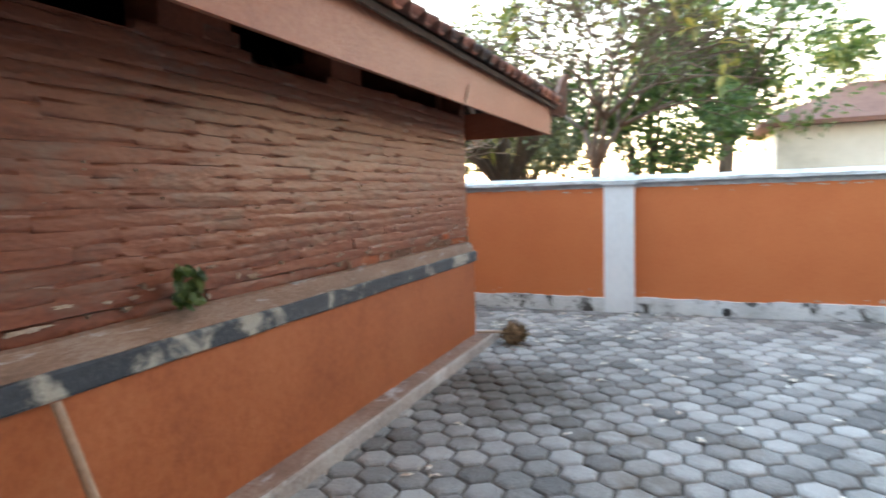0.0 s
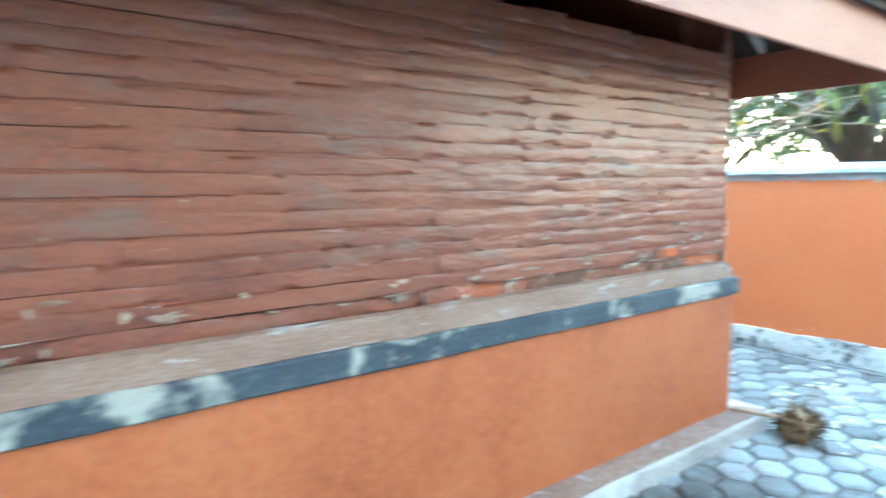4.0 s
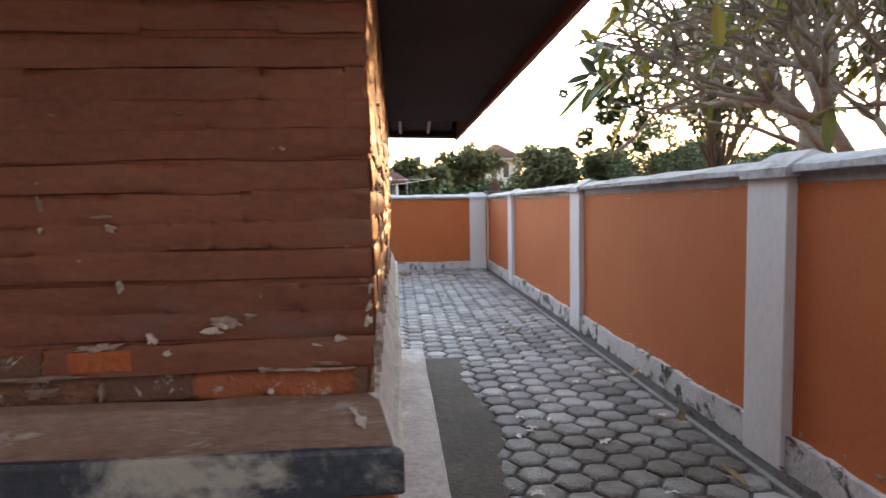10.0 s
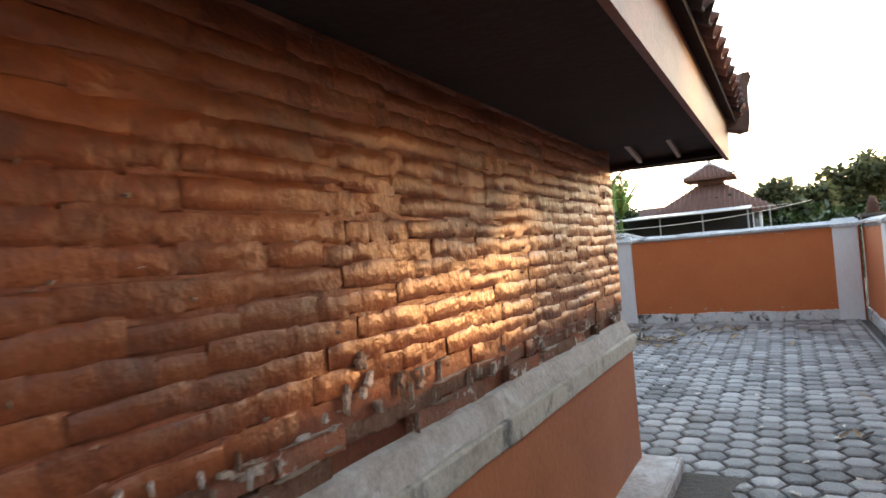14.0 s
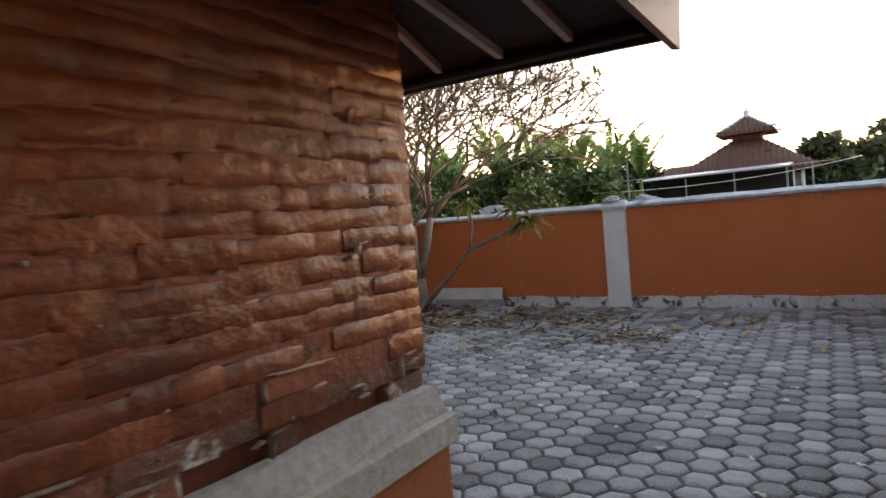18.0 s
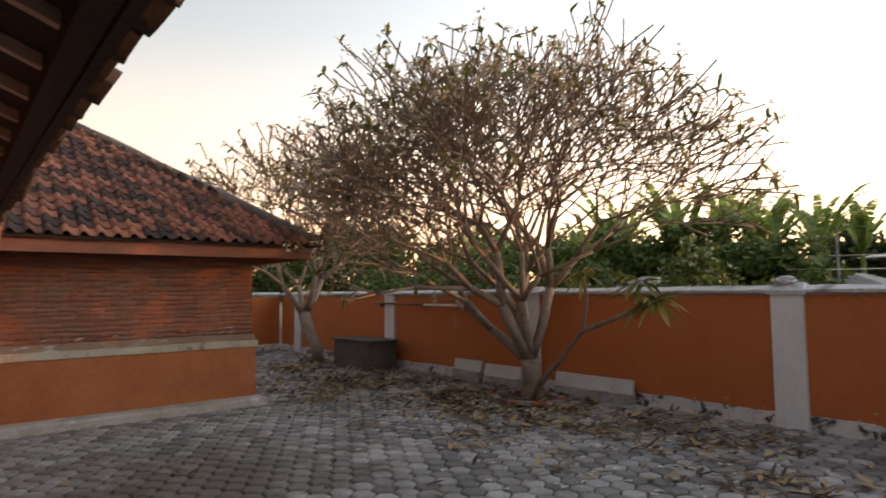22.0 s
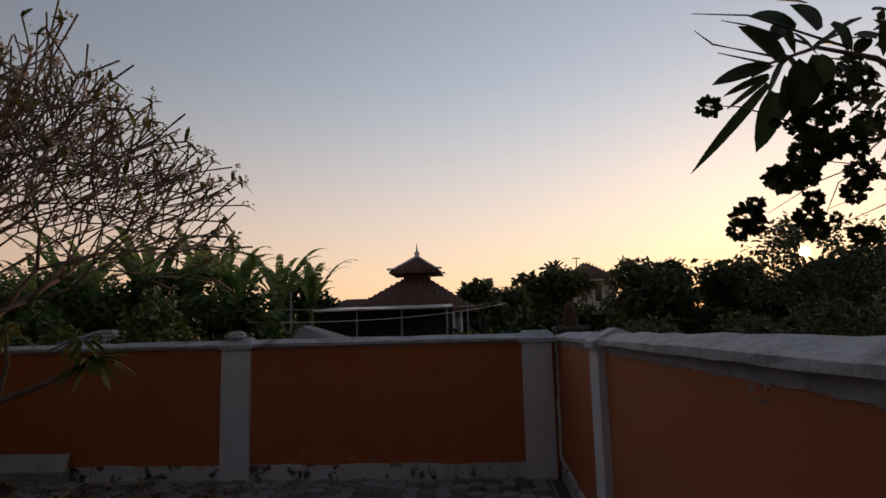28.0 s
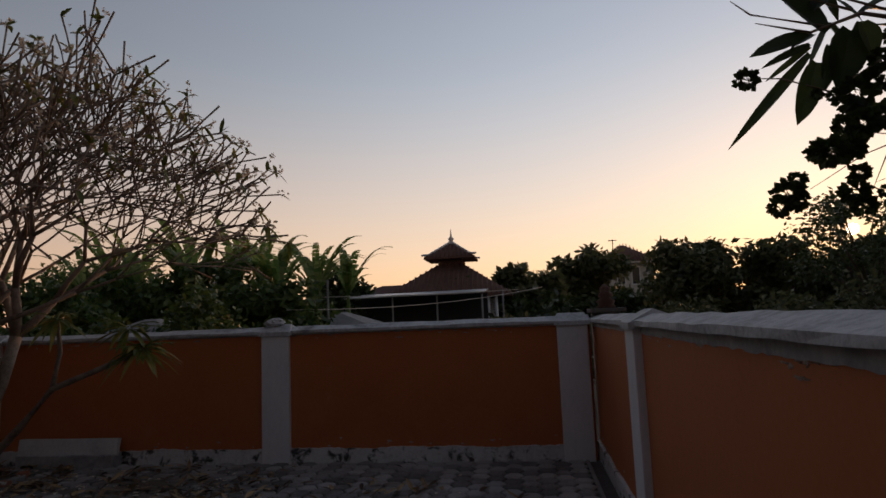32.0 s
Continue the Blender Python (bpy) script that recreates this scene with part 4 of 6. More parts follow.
    if dark_north:
        # low tile course fitted to the view, near-black for its backlit underside
        i, shade_tile = 0, one.copy()
        shade_tile.materials[0] = DECK
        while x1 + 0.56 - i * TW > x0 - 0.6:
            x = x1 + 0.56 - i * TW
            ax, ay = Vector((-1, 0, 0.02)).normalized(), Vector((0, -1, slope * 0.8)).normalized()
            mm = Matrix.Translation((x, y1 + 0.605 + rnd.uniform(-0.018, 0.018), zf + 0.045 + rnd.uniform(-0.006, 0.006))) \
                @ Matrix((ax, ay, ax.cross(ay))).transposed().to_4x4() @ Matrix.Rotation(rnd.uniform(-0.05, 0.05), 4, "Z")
            ob = new("roof_tile", shade_tile)
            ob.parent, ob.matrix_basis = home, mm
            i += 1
    # hips and ridge, with an upturned antefix at each hip end
    lines = [(cs[0], ridge[0]), (cs[3], ridge[0]), (cs[1], ridge[1]), (cs[2], ridge[1])] if ex1 - ex0 > ey1 - ey0 else \
        [(cs[0], ridge[0]), (cs[1], ridge[0]), (cs[3], ridge[1]), (cs[2], ridge[1])]
    for p, q in lines + [(ridge[0], ridge[1])]:
        bm = bmesh.new()
        pts = []
        for f in np.linspace(0.0, 1.0, 12):
            x, y = p[0] + (q[0] - p[0]) * f, p[1] + (q[1] - p[1]) * f
            pts.append((x + rnd.uniform(-0.006, 0.006), y + rnd.uniform(-0.006, 0.006), height(x, y) + 0.05))
        tube(bm, pts, [0.075 + rnd.uniform(-0.006, 0.01) for _ in pts], 8)
        part("hip_ridge", bm, RIDGE, home, "grey mortared ridge capping")
    for p, q in lines:
        u = Vector((p[0] - q[0], p[1] - q[1], 0)).normalized()
        o = Vector((*p, height(*p)))
        fin = ((-0.14, -0.07), (0.06, -0.1), (0.085, 0.02), (0.08, 0.12), (0.1, 0.22), (0.135, 0.3), (0.12, 0.335), (0.075, 0.33), (0.03, 0.26), (-0.02, 0.14), (-0.1, 0.07))
        across = Vector((-u.y, u.x, 0))
        n = len(fin)
        verts = [o + u * a + Vector((0, 0, c)) + across * (side * (0.045 if c < 0.2 else 0.03)) for side in (-1, 1) for a, c in fin]
        faces = [tuple(range(n))[::-1], tuple(range(n, 2 * n))] + [(k, (k + 1) % n, n + (k + 1) % n, n + k) for k in range(n)]
        from_lists("antefix", verts, faces, TERRA, home, "upturned clay horn at the hip end")
    return home


house_a = building("brick_building", "low brick building with red-painted upper walls, orange dado and peeling ledge", -5.2, 0.0, 0.0, 4.13, 2.085,
                   {"s": (0.0, 1.9, 1.03, 1.75), "e": (0.0, 4.2, 1.03, 1.62)}, {"e": 1, "n": 1, "s": 1}, ((0.07, 1.93, 2.215), (2.29, 3.17, 2.21), (3.6, 4.4, 2.19)), 11, dark_north=True)
building("brick_pavilion", "small brick building with a hipped roof of weathered pantiles", -12.05, 2.85, -7.75, 8.06, 2.135,
                   {"far": (), "e": (2.4, 5.2, 1.03, 2.0)}, {"e": 9}, (), 23, 0.18)
fresh_brick = block((-0.63, -0.012, 1.112), (-0.505, 0.03, 1.156), 0.004, 0.002)
part("brick", fresh_brick, FRESH, house_a, "broken brick showing fresh orange clay")
scratch = bmesh.new()
tube(scratch, [(-1.76, -0.698, 2.215), (-1.8, -0.696, 2.14), (-1.835, -0.694, 2.07)], [0.004, 0.007, 0.004], 5)
part("paint_scratch", scratch, LIME, house_a, "pale scratch on the fascia board")
end_box = block((-5.84, 4.17, 1.62), (-5.25, 4.43, 2.17), 0.006)
part("eave_end", end_box, DECK, house_a, "dark boxed end of the eave")
part("edge_board", block((-5.842, 4.432, 1.62), (-5.79, 4.47, 2.17), 0.004), FASCIA, house_a, "narrow orange edge board")

# ---- trees ----


def plumeria(name, label, base, fork, reach, top, seed, limbs=4, leafy=0.5, flowery=0.3, lean=(0, 0), group="", first=0.17, depth=7, leaf_len=0.22, low=1.0, ways=(), knee_at=None, bark=BARK, twig=0.0115, thirds=0.42):
    """A plumeria: stout trunk, forking grey limbs that end in blunt twigs with small tufts of leaves and flowers."""
    rnd = random.Random(seed)
    tree = thing(name, label, "tree", (0, 0, 0), group)
    bm = bmesh.new()
    base = Vector(base)
    centre = base + Vector((lean[0], lean[1], top * 0.56))
    tips = []

    def inside(p):
        q = p - centre
        return (q.x / reach) ** 2 + (q.y / reach) ** 2 + (q.z / (top * 0.45)) ** 2

    def grow(p, way, r, level):
        length = rnd.uniform(0.75, 1.25) * reach * (0.30 if level == 0 else 0.215 if level < 3 else 0.17)
        bend = Vector((rnd.uniform(-1, 1), rnd.uniform(-1, 1), rnd.uniform(-0.1, 0.8))) * 0.34
        mid = p + (way + bend * 0.5).normalized() * length * 0.5
        end = mid + (way + bend).normalized() * length * 0.5
        rn = max(r * 0.80, twig)
        sides = 8 if level < 2 else 6 if level < 4 else 5
        tube(bm, [p, mid, end], [r, (r + rn) / 2 * 0.97, rn], sides)
        ahead = (end - mid).normalized()
        if level >= depth or (inside(end) > 1 and level > 2):
            tips.append((end, ahead, rn))
            return
        n = 3 if rnd.random() < (0.45 if level < 3 else thirds) else 2
        turn = rnd.uniform(0, 2 * math.pi)
        side = ahead.orthogonal().normalized()
        up = ahead.cross(side)
        for k in range(n):
            a = turn + 2 * math.pi * k / n + rnd.uniform(-0.3, 0.3)
            spread = rnd.uniform(0.5, 0.85)
            w = ahead + (side * math.cos(a) + up * math.sin(a)) * spread
            out = end - centre
            w += Vector((out.x, out.y, 0)).normalized() * 0.10 + Vector((0, 0, 0.13 if w.z < 0.35 else 0.0))
            grow(end, w.normalized(), rn * rnd.uniform(0.72, 0.9), level + 1)

    knee = base + (Vector((*knee_at, fork)) if knee_at else Vector((lean[0] * 0.15, lean[1] * 0.15, fork)))
    tube(bm, [base + Vector((0, 0, -0.05)), base + Vector((0, 0, fork * 0.25)), base.lerp(knee, 0.6) + Vector((0.02, 0, 0)), knee],
         [first * 1.25, first * 1.08, first, first * 1.05], 12)
    for k in range(limbs):
        a = 2 * math.pi * k / limbs + seed + rnd.uniform(-0.3, 0.3)
        tilt = rnd.uniform(0.55, 1.05)
        out = Vector(ways[k]) if ways else Vector((math.cos(a) * tilt, math.sin(a) * tilt, low))
        grow(knee - Vector((0, 0, 0.05)), out.normalized(), first * rnd.uniform(0.55, 0.72), 0)
    part("trunk", bm, bark, tree, "grey-brown forking trunk and bare limbs")
    verts, faces, pv, pf = [], [], [], []
    for p, way, r in tips:
        if rnd.random() < leafy:
            side = way.orthogonal().normalized()
            for k in range(rnd.randint(2, 5)):
                a = rnd.uniform(0, 2 * math.pi)
                d = (way * rnd.uniform(0.3, 0.9) + (side * math.cos(a) + way.cross(side) * math.sin(a))).normalized()
                leaf_blade(verts, faces, p - way * 0.02, d, Vector((0, 0, 1)), rnd.uniform(0.5, 1.2) * leaf_len, rnd.uniform(0.2, 0.32) * leaf_len, rnd.uniform(0.1, 0.5))
        if rnd.random() < flowery:
            for k in range(rnd.randint(3, 7)):
                c = p + way * 0.05 + Vector([rnd.uniform(-0.06, 0.06) for _ in range(3)])
                for q in range(4):
                    d = Vector([rnd.uniform(-1, 1) for _ in range(3)]).normalized()
                    leaf_blade(pv, pf, c, d, d.orthogonal().normalized(), 0.04, 0.026, 0.2, 2)
    if verts:
        from_lists("leaves", verts, faces, LEAF, tree, "sparse tufts of yellow-green leaves")
    if pv:
        from_lists("blossoms", pv, pf, PETAL, tree, "small clusters of pale blossoms")
    return tree


VIEW_DROP = -0.24  # lowers things beyond the north wall to fit the camera's view
SUN_VIEW_POINTS = ((1.36, 4.67, 1.69), (-0.47, -1.55, 1.45))  # camera points; crowns are cleared along their lines to the sun


def from_view_line(p):
    return min((p - Vector(g) - disc_way * ((p - Vector(g)).dot(disc_way) / disc_way.length_squared)).length for g in SUN_VIEW_POINTS)


def leafy_tree(name, label, base, height, radius, leaves, seed, material, size=0.16, trunk=0.16, flat=0.8, clumps=16, bark=BARK_DARK, crown_low=0.35, group="", gap=None):
    """A broad-leaved tree: tapered trunk, limbs, and a crown of many small leaves in uneven clumps with gaps."""
    rnd = random.Random(seed)
    tree = thing(name, label, "tree", (0, 0, 0), group)
    base = Vector(base)
    bm = bmesh.new()
    mid = base + Vector((rnd.uniform(-0.2, 0.2), rnd.uniform(-0.2, 0.2), height * crown_low))
    tube(bm, [base + Vector((0, 0, -0.1)), (base + mid) / 2, mid, mid + Vector((0, 0, height * 0.25))], [trunk * 1.3, trunk, trunk * 0.85, trunk * 0.5], 8)
    centre = base + Vector((0, 0, height * (crown_low + (1 - crown_low) * 0.5)))
    half = height * (1 - crown_low) * 0.5
    spots = []
    for k in range(clumps):
        d = Vector((rnd.gauss(0, 1), rnd.gauss(0, 1), rnd.gauss(0, 1))).normalized() * rnd.uniform(0.35, 0.95)
        c = centre + Vector((d.x * radius, d.y * radius, d.z * half * flat + half * 0.1))
        spots.append((c, radius * rnd.uniform(0.22, 0.42)))
        # limbs that would hide the sun from the camera are left out
        if gap and min(from_view_line(mid.lerp(c, f)) for f in (0.2, 0.35, 0.5, 0.65, 0.8, 0.95)) < 0.25:
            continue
        tube(bm, [mid, (mid + c) / 2 + Vector((0, 0, 0.1 * radius)), c], [trunk * 0.45, trunk * 0.28, trunk * 0.08], 5)
    part("trunk", bm, bark, tree)
    verts, faces = [], []
    for i in range(leaves):
        c, r = rnd.choice(spots)
        d = Vector((rnd.gauss(0, 1), rnd.gauss(0, 1), rnd.gauss(0, 1))).normalized() * r * rnd.uniform(0.3, 1.15) ** 0.6
        p = c + Vector((d.x, d.y, d.z * 0.8))
        # likewise leaves on the camera's line to the sun
        if gap and from_view_line(p) < gap:
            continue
        w = Vector((rnd.gauss(0, 1), rnd.gauss(0, 1), rnd.gauss(-0.3, 0.7))).normalized()
        s = w.orthogonal().normalized()
        s = (s * math.cos(i) + w.cross(s) * math.sin(i))
        l = size * rnd.uniform(0.6, 1.3)
        k = len(verts)
        verts += [p, p + w * l * 0.5 + s * l * 0.24, p + w * l, p + w * l * 0.5 - s * l * 0.24]
        faces.append((k, k + 1, k + 2, k + 3))
    from_lists("crown", verts, faces, material, tree)
    return tree


def banana(name, label, base, height, seed, group=""):
    """A banana plant: pale pseudostem and long arched torn blades."""
    rnd = random.Random(seed)
    plant = thing(name, label, "plant", (0, 0, VIEW_DROP), group)
    base = Vector(base)
    bm = bmesh.new()
    top = base + Vector((rnd.uniform(-0.15, 0.15), rnd.uniform(-0.15, 0.15), height * 0.5))
    tube(bm, [base, (base + top) / 2, top], [0.13, 0.1, 0.06], 8)
    part("stem", bm, BANANA, plant)
    for k in range(rnd.randint(14, 18)):
        verts, faces = [], []
        a = rnd.uniform(0, 2 * math.pi)
        flat = Vector((math.cos(a), math.sin(a), 0))
        length, wide = height * rnd.uniform(0.3, 0.5), rnd.uniform(0.2, 0.34)
        rise = rnd.uniform(1.5, 2.6)
        side = Vector((-flat.y, flat.x, 0))
        n = 12
        rows = []
        for i in range(n + 1):
            f = i / n
            p = top + flat * (length * (0.6 * f)) + Vector((0, 0, length * 0.6 * (rise * f - (0.3 + 0.45 * rise) * f * f)))
            rows.append((p, wide * (math.sin(math.pi * min(0.97, 0.06 + 0.92 * f)) ** 0.6)))
        for i in range(n):
            (p, w), (q, v) = rows[i], rows[i + 1]
            for sgn in (-1, 1):
                droop = Vector((0, 0, -rnd.uniform(0.05, 0.22)))
                gap = 0.06 if rnd.random() < 0.4 else 0.0
                b = len(verts)
                verts += [p, q.lerp(p, gap), q.lerp(p, gap * 4) + (side * sgn + droop) * v * 0.5, p + (side * sgn + droop) * w * 0.5]
                faces.append((b, b + 1, b + 2, b + 3))
        from_lists("leaf", verts, faces, BANANA, plant)
    return plant


plumeria("plumeria_tree", "bare spreading plumeria with grey limbs and pale blossoms in the yard", (-5.1, 11.3, 0.02), 0.6, 3.15, 5.6, 4, 5, 0.36, 0.45, (0.1, -0.2), "plumeria trees in the yard", twig=0.0115, thirds=0.28, depth=7, leaf_len=0.2,
         first=0.14, ways=((-0.85, -0.3, 0.65), (-0.2, 0.15, 1.0), (0.15, -0.25, 1.0), (0.42, 0.25, 1.0), (-0.1, -0.5, 0.8)))
plumeria("plumeria_tree", "smaller yellowing plumeria with a leaning dark trunk by the wall", (-11.8, 11.3, 0.02), 1.1, 3.3, 5.9, 8, 4, 0.9, 0.15, (-1.5, -0.3), "plumeria trees in the yard", twig=0.016, depth=6, leaf_len=0.18, first=0.14, knee_at=(-0.7, 0.0))
plumeria("plumeria_tree", "grey plumeria with bare twisting branches behind the wall", (4.4, -0.6, -0.05), 1.9, 2.6, 4.6, 15, 4, 0.5, 0.0, (0.5, 0.2), "plumeria trees outside", depth=6, leaf_len=0.3, first=0.09, bark=BARK_DARK, thirds=0.25)
plumeria("plumeria_tree", "plumeria with long yellow-green leaves overhanging the wall", (3.9, 3.3, -0.05), 1.5, 2.2, 4.5, 19, 4, 0.6, 0.0, (0.3, 0.1), "plumeria trees outside", depth=6, leaf_len=0.3, first=0.11, bark=BARK_PALE, thirds=0.2)
plumeria("plumeria_tree", "stout plumeria with a knotted pale grey trunk outside the wall", (5.9, 7.0, -0.05), 2.5, 2.5, 5.4, 27, 4, 0.5, 0.0, (0.7, 0.1), "plumeria trees outside", depth=6, leaf_len=0.28, first=0.17, bark=BARK_PALE, thirds=0.2)

# a low sprouting shoot beside the yard tree
shoot = thing("plumeria_shoot", "low curved plumeria shoot with a drooping tuft of green leaves", "plant")
bm = bmesh.new()
tube(bm, [(-4.95, 11.1, 0.0), (-4.6, 10.9, 0.32), (-4.05, 10.7, 0.72), (-3.6, 10.6, 1.12), (-3.1, 10.6, 1.3), (-2.65, 10.6, 1.47)], [0.05, 0.045, 0.04, 0.035, 0.03, 0.024], 7)
tube(bm, [(-3.6, 10.6, 1.12), (-3.52, 10.6, 1.5), (-3.56, 10.6, 1.82)], [0.03, 0.024, 0.018], 6)
part("stem", bm, BARK, shoot)
verts, faces, rnd = [], [], random.Random(5)
for tip, count in (((-2.6, 10.6, 1.5), 46), ((-3.55, 10.6, 1.84), 20), ((-2.75, 10.6, 1.72), 20)):
    for k in range(count):
        a = rnd.uniform(0, 6.28)
        d = Vector((math.cos(a), math.sin(a), rnd.uniform(-0.5, 0.7))).normalized()
        leaf_blade(verts, faces, Vector(tip) + d * 0.03, d, Vector((0, 0, 1)), rnd.uniform(0.2, 0.42), rnd.uniform(0.05, 0.085), rnd.uniform(0.2, 0.6))
from_lists("leaves", verts, faces, LEAF, shoot, "drooping green leaves")

leafy_tree("shade_tree", "large green tree standing behind the compound wall", (11.5, -2.6, -0.06), 7.2, 3.0, 9000, 31, LEAF_GREEN, 0.2, 0.22, clumps=26)
leafy_tree("shade_tree", "pale olive tree crowded behind the plumerias", (8.5, 2.2, -0.06), 6.6, 2.8, 8000, 32, LEAF_OLIVE, 0.17, 0.18, clumps=24, crown_low=0.22)
leafy_tree("shade_tree", "pale olive tree with a broken crown", (10.0, 5.8, -0.06), 6.2, 2.8, 7000, 33, LEAF_OLIVE, 0.17, 0.18, clumps=20, crown_low=0.22)
leafy_tree("shade_tree", "dense low green tree by the lane", (8.0, -1.2, -0.06), 4.6, 2.0, 6000, 34, LEAF_GREEN, 0.16, 0.14, clumps=20, crown_low=0.15)
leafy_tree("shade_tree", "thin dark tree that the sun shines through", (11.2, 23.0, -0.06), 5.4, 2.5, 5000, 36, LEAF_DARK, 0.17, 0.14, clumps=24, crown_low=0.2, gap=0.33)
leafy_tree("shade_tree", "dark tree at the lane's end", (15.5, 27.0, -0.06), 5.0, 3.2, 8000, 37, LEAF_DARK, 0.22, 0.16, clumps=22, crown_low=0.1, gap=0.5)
# olive crowns near y 28 and 43: paler leaf colour imitating haze
for k, (x, y, h, r, mat_) in enumerate(((-6.9, 31, 4.3, 1.9, LEAF_DARK), (1.9, 36, 4.4, 1.9, LEAF_OLIVE), (5.36, 42.8, 5.8, 2.5, LEAF_OLIVE), (8.1, 28.3, 4.95, 2.15, LEAF_OLIVE),
                                       (10.9, 28.6, 4.5, 1.9, LEAF_OLIVE), (20.5, 40, 5.4, 3.2, LEAF_DARK), (26, 38, 5.6, 3.6, LEAF_DARK), (-20, 33, 5.5, 3.2, LEAF_GREEN), (-28, 30, 6, 3.5, LEAF_GREEN),
                                       (-26, 20, 5.5, 3.0, LEAF_GREEN), (18, 4, 7, 3.8, LEAF_OLIVE), (19, -7, 7, 3.8, LEAF_GREEN), (17, 12, 6, 3.2, LEAF_OLIVE))):
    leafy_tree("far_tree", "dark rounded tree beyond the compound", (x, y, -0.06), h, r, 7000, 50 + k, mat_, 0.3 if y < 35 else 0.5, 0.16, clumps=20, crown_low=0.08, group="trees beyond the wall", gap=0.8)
for k, (x, y, h) in enumerate(((-5.0, 16.0, 4.6), (-5.9, 17.0, 5.2), (-6.9, 16.2, 5.0), (-3.9, 16.6, 4.7), (-8.4, 17.0, 4.8), (-10.0, 16.2, 4.4), (-12.0, 17, 4.4), (-7.8, 18.3, 5.4), (-4.7, 18.2, 5.2),
                                (-5.6, 18.8, 5.4), (-3.0, 17.3, 4.5), (-3.3, 18.2, 4.9), (-2.8, 18.8, 4.6), (-3.5, 16.0, 4.3))):
    banana("banana_plant", "green banana plant with torn arching leaves", (1.33 + (x - 1.33) * 1.5, 4.65 + (y - 4.65) * 1.5, -0.06), 1.94 + (h - 1.94) * 1.5, 80 + k, "banana plants beyond the wall")
for k, (x, y, h, r) in enumerate(((-5.2, 20.5, 3.3, 1.6), (-6.8, 20.5, 4.0, 1.8), (-9.4, 19.5, 3.6, 1.8), (-12.2, 19.5, 3.7, 2.0), (-15.4, 19.5, 3.9, 2.2), (-18.8, 18.5, 4.0, 2.3), (-21, 14.0, 4.0, 2.3), (-19.5, 10.5, 3.4, 2.0))):
    leafy_tree("garden_tree", "dense green tree among the banana plants", (x, y, -0.06), h, r, 5000, 140 + k, LEAF_GREEN, 0.24, 0.1, clumps=18, crown_low=0.05, group="trees beyond the wall")
for k, (x, y, h, r) in enumerate(((-3.4, 15.0, 2.3, 1.2), (-4.4, 14.8, 2.5, 1.2), (-6.6, 14.4, 2.4, 1.3), (-9.2, 14.4, 2.5, 1.4), (-11.6, 14.6, 2.4, 1.3), (-14.2, 14.8, 2.3, 1.3), (1.2, 20.5, 2.0, 0.9), (3.1, 16.6, 1.95, 1.1), (4.4, 19, 2.2, 1.4), (6.4, 17.6, 2.2, 1.4), (8.6, 17.8, 2.4, 1.6))):
    leafy_tree("garden_bush", "dense green bush behind the wall", (x, y, -0.06), h, r, 2600, 110 + k, LEAF_GREEN if x < 0 else LEAF_OLIVE, 0.15, 0.06, clumps=16, crown_low=0.02, group="bushes beyond the wall")

for k in range(17):
    x = -22 + 3.3 * k
    y = 37 + 5 * math.sin(k * 1.7)
    leafy_tree("far_bush", "dark dense thicket on the horizon", (x, y, -0.06), 3.0 + 0.5 * math.sin(k * 2.3), 2.6, 2600, 170 + k, LEAF_DARK, 0.4, 0.08, clumps=22, crown_low=0.0, group="thickets on the horizon")

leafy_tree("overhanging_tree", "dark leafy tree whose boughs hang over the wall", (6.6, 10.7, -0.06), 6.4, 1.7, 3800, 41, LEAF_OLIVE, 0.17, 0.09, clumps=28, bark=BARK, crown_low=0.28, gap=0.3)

# twigs that reach over the wall
spray = thing("overhanging_branch", "hanging leaves and dark flower heads over the wall", "branch")
rnd = random.Random(9)
BOUGHS = (((6.6, 11.0, 3.5), (5.2, 10.2, 3.68), (4.35, 9.4, 3.7), (3.86, 9.3, 3.77), (3.5, 9.3, 3.66)), ((3.6, 9.3, 3.7), (3.1, 9.3, 3.84), (2.97, 9.3, 3.96)), ((3.5, 9.3, 3.66), (3.13, 9.3, 3.77)),
          ((4.1, 9.3, 3.75), (3.38, 9.3, 4.06), (2.96, 9.3, 4.1)), ((3.8, 9.3, 3.8), (3.37, 9.3, 3.98), (3.18, 9.3, 4.03)), ((3.95, 9.3, 3.41), (3.6, 9.3, 3.2), (3.27, 9.3, 3.33), (3.05, 9.3, 3.35)))
STEMS = (((6.4, 10.9, 3.5), (5.21, 11.0, 3.58), (4.72, 11.0, 3.63)), ((6.4, 10.9, 3.9), (5.1, 11.0, 3.98), (5.0, 11.0, 4.27)), ((5.34, 11.0, 3.52), (5.05, 11.0, 3.28), (4.8, 11.0, 3.32), (4.44, 11.0, 3.17)),
         ((6.4, 10.9, 3.5), (5.38, 11.0, 3.4), (5.07, 11.0, 2.95), (4.75, 11.0, 2.83)), ((5.29, 11.0, 3.3), (4.88, 11.0, 3.1), (4.72, 11.0, 2.77)), ((5.05, 11.0, 3.25), (4.67, 11.0, 3.11), (4.15, 11.0, 2.8)), ((6.4, 10.9, 3.2), (5.31, 11.0, 2.86), (4.83, 11.0, 2.66)))
for k, line in enumerate(BOUGHS + STEMS):
    bm = bmesh.new()
    thick = 0.032 if k == 0 else 0.011
    tube(bm, line, [thick * (1 - 0.7 * q / (len(line) - 1)) for q in range(len(line))], 6 if k == 0 else 4)
    part("twig", bm, BARK, spray)
verts, faces = [], []
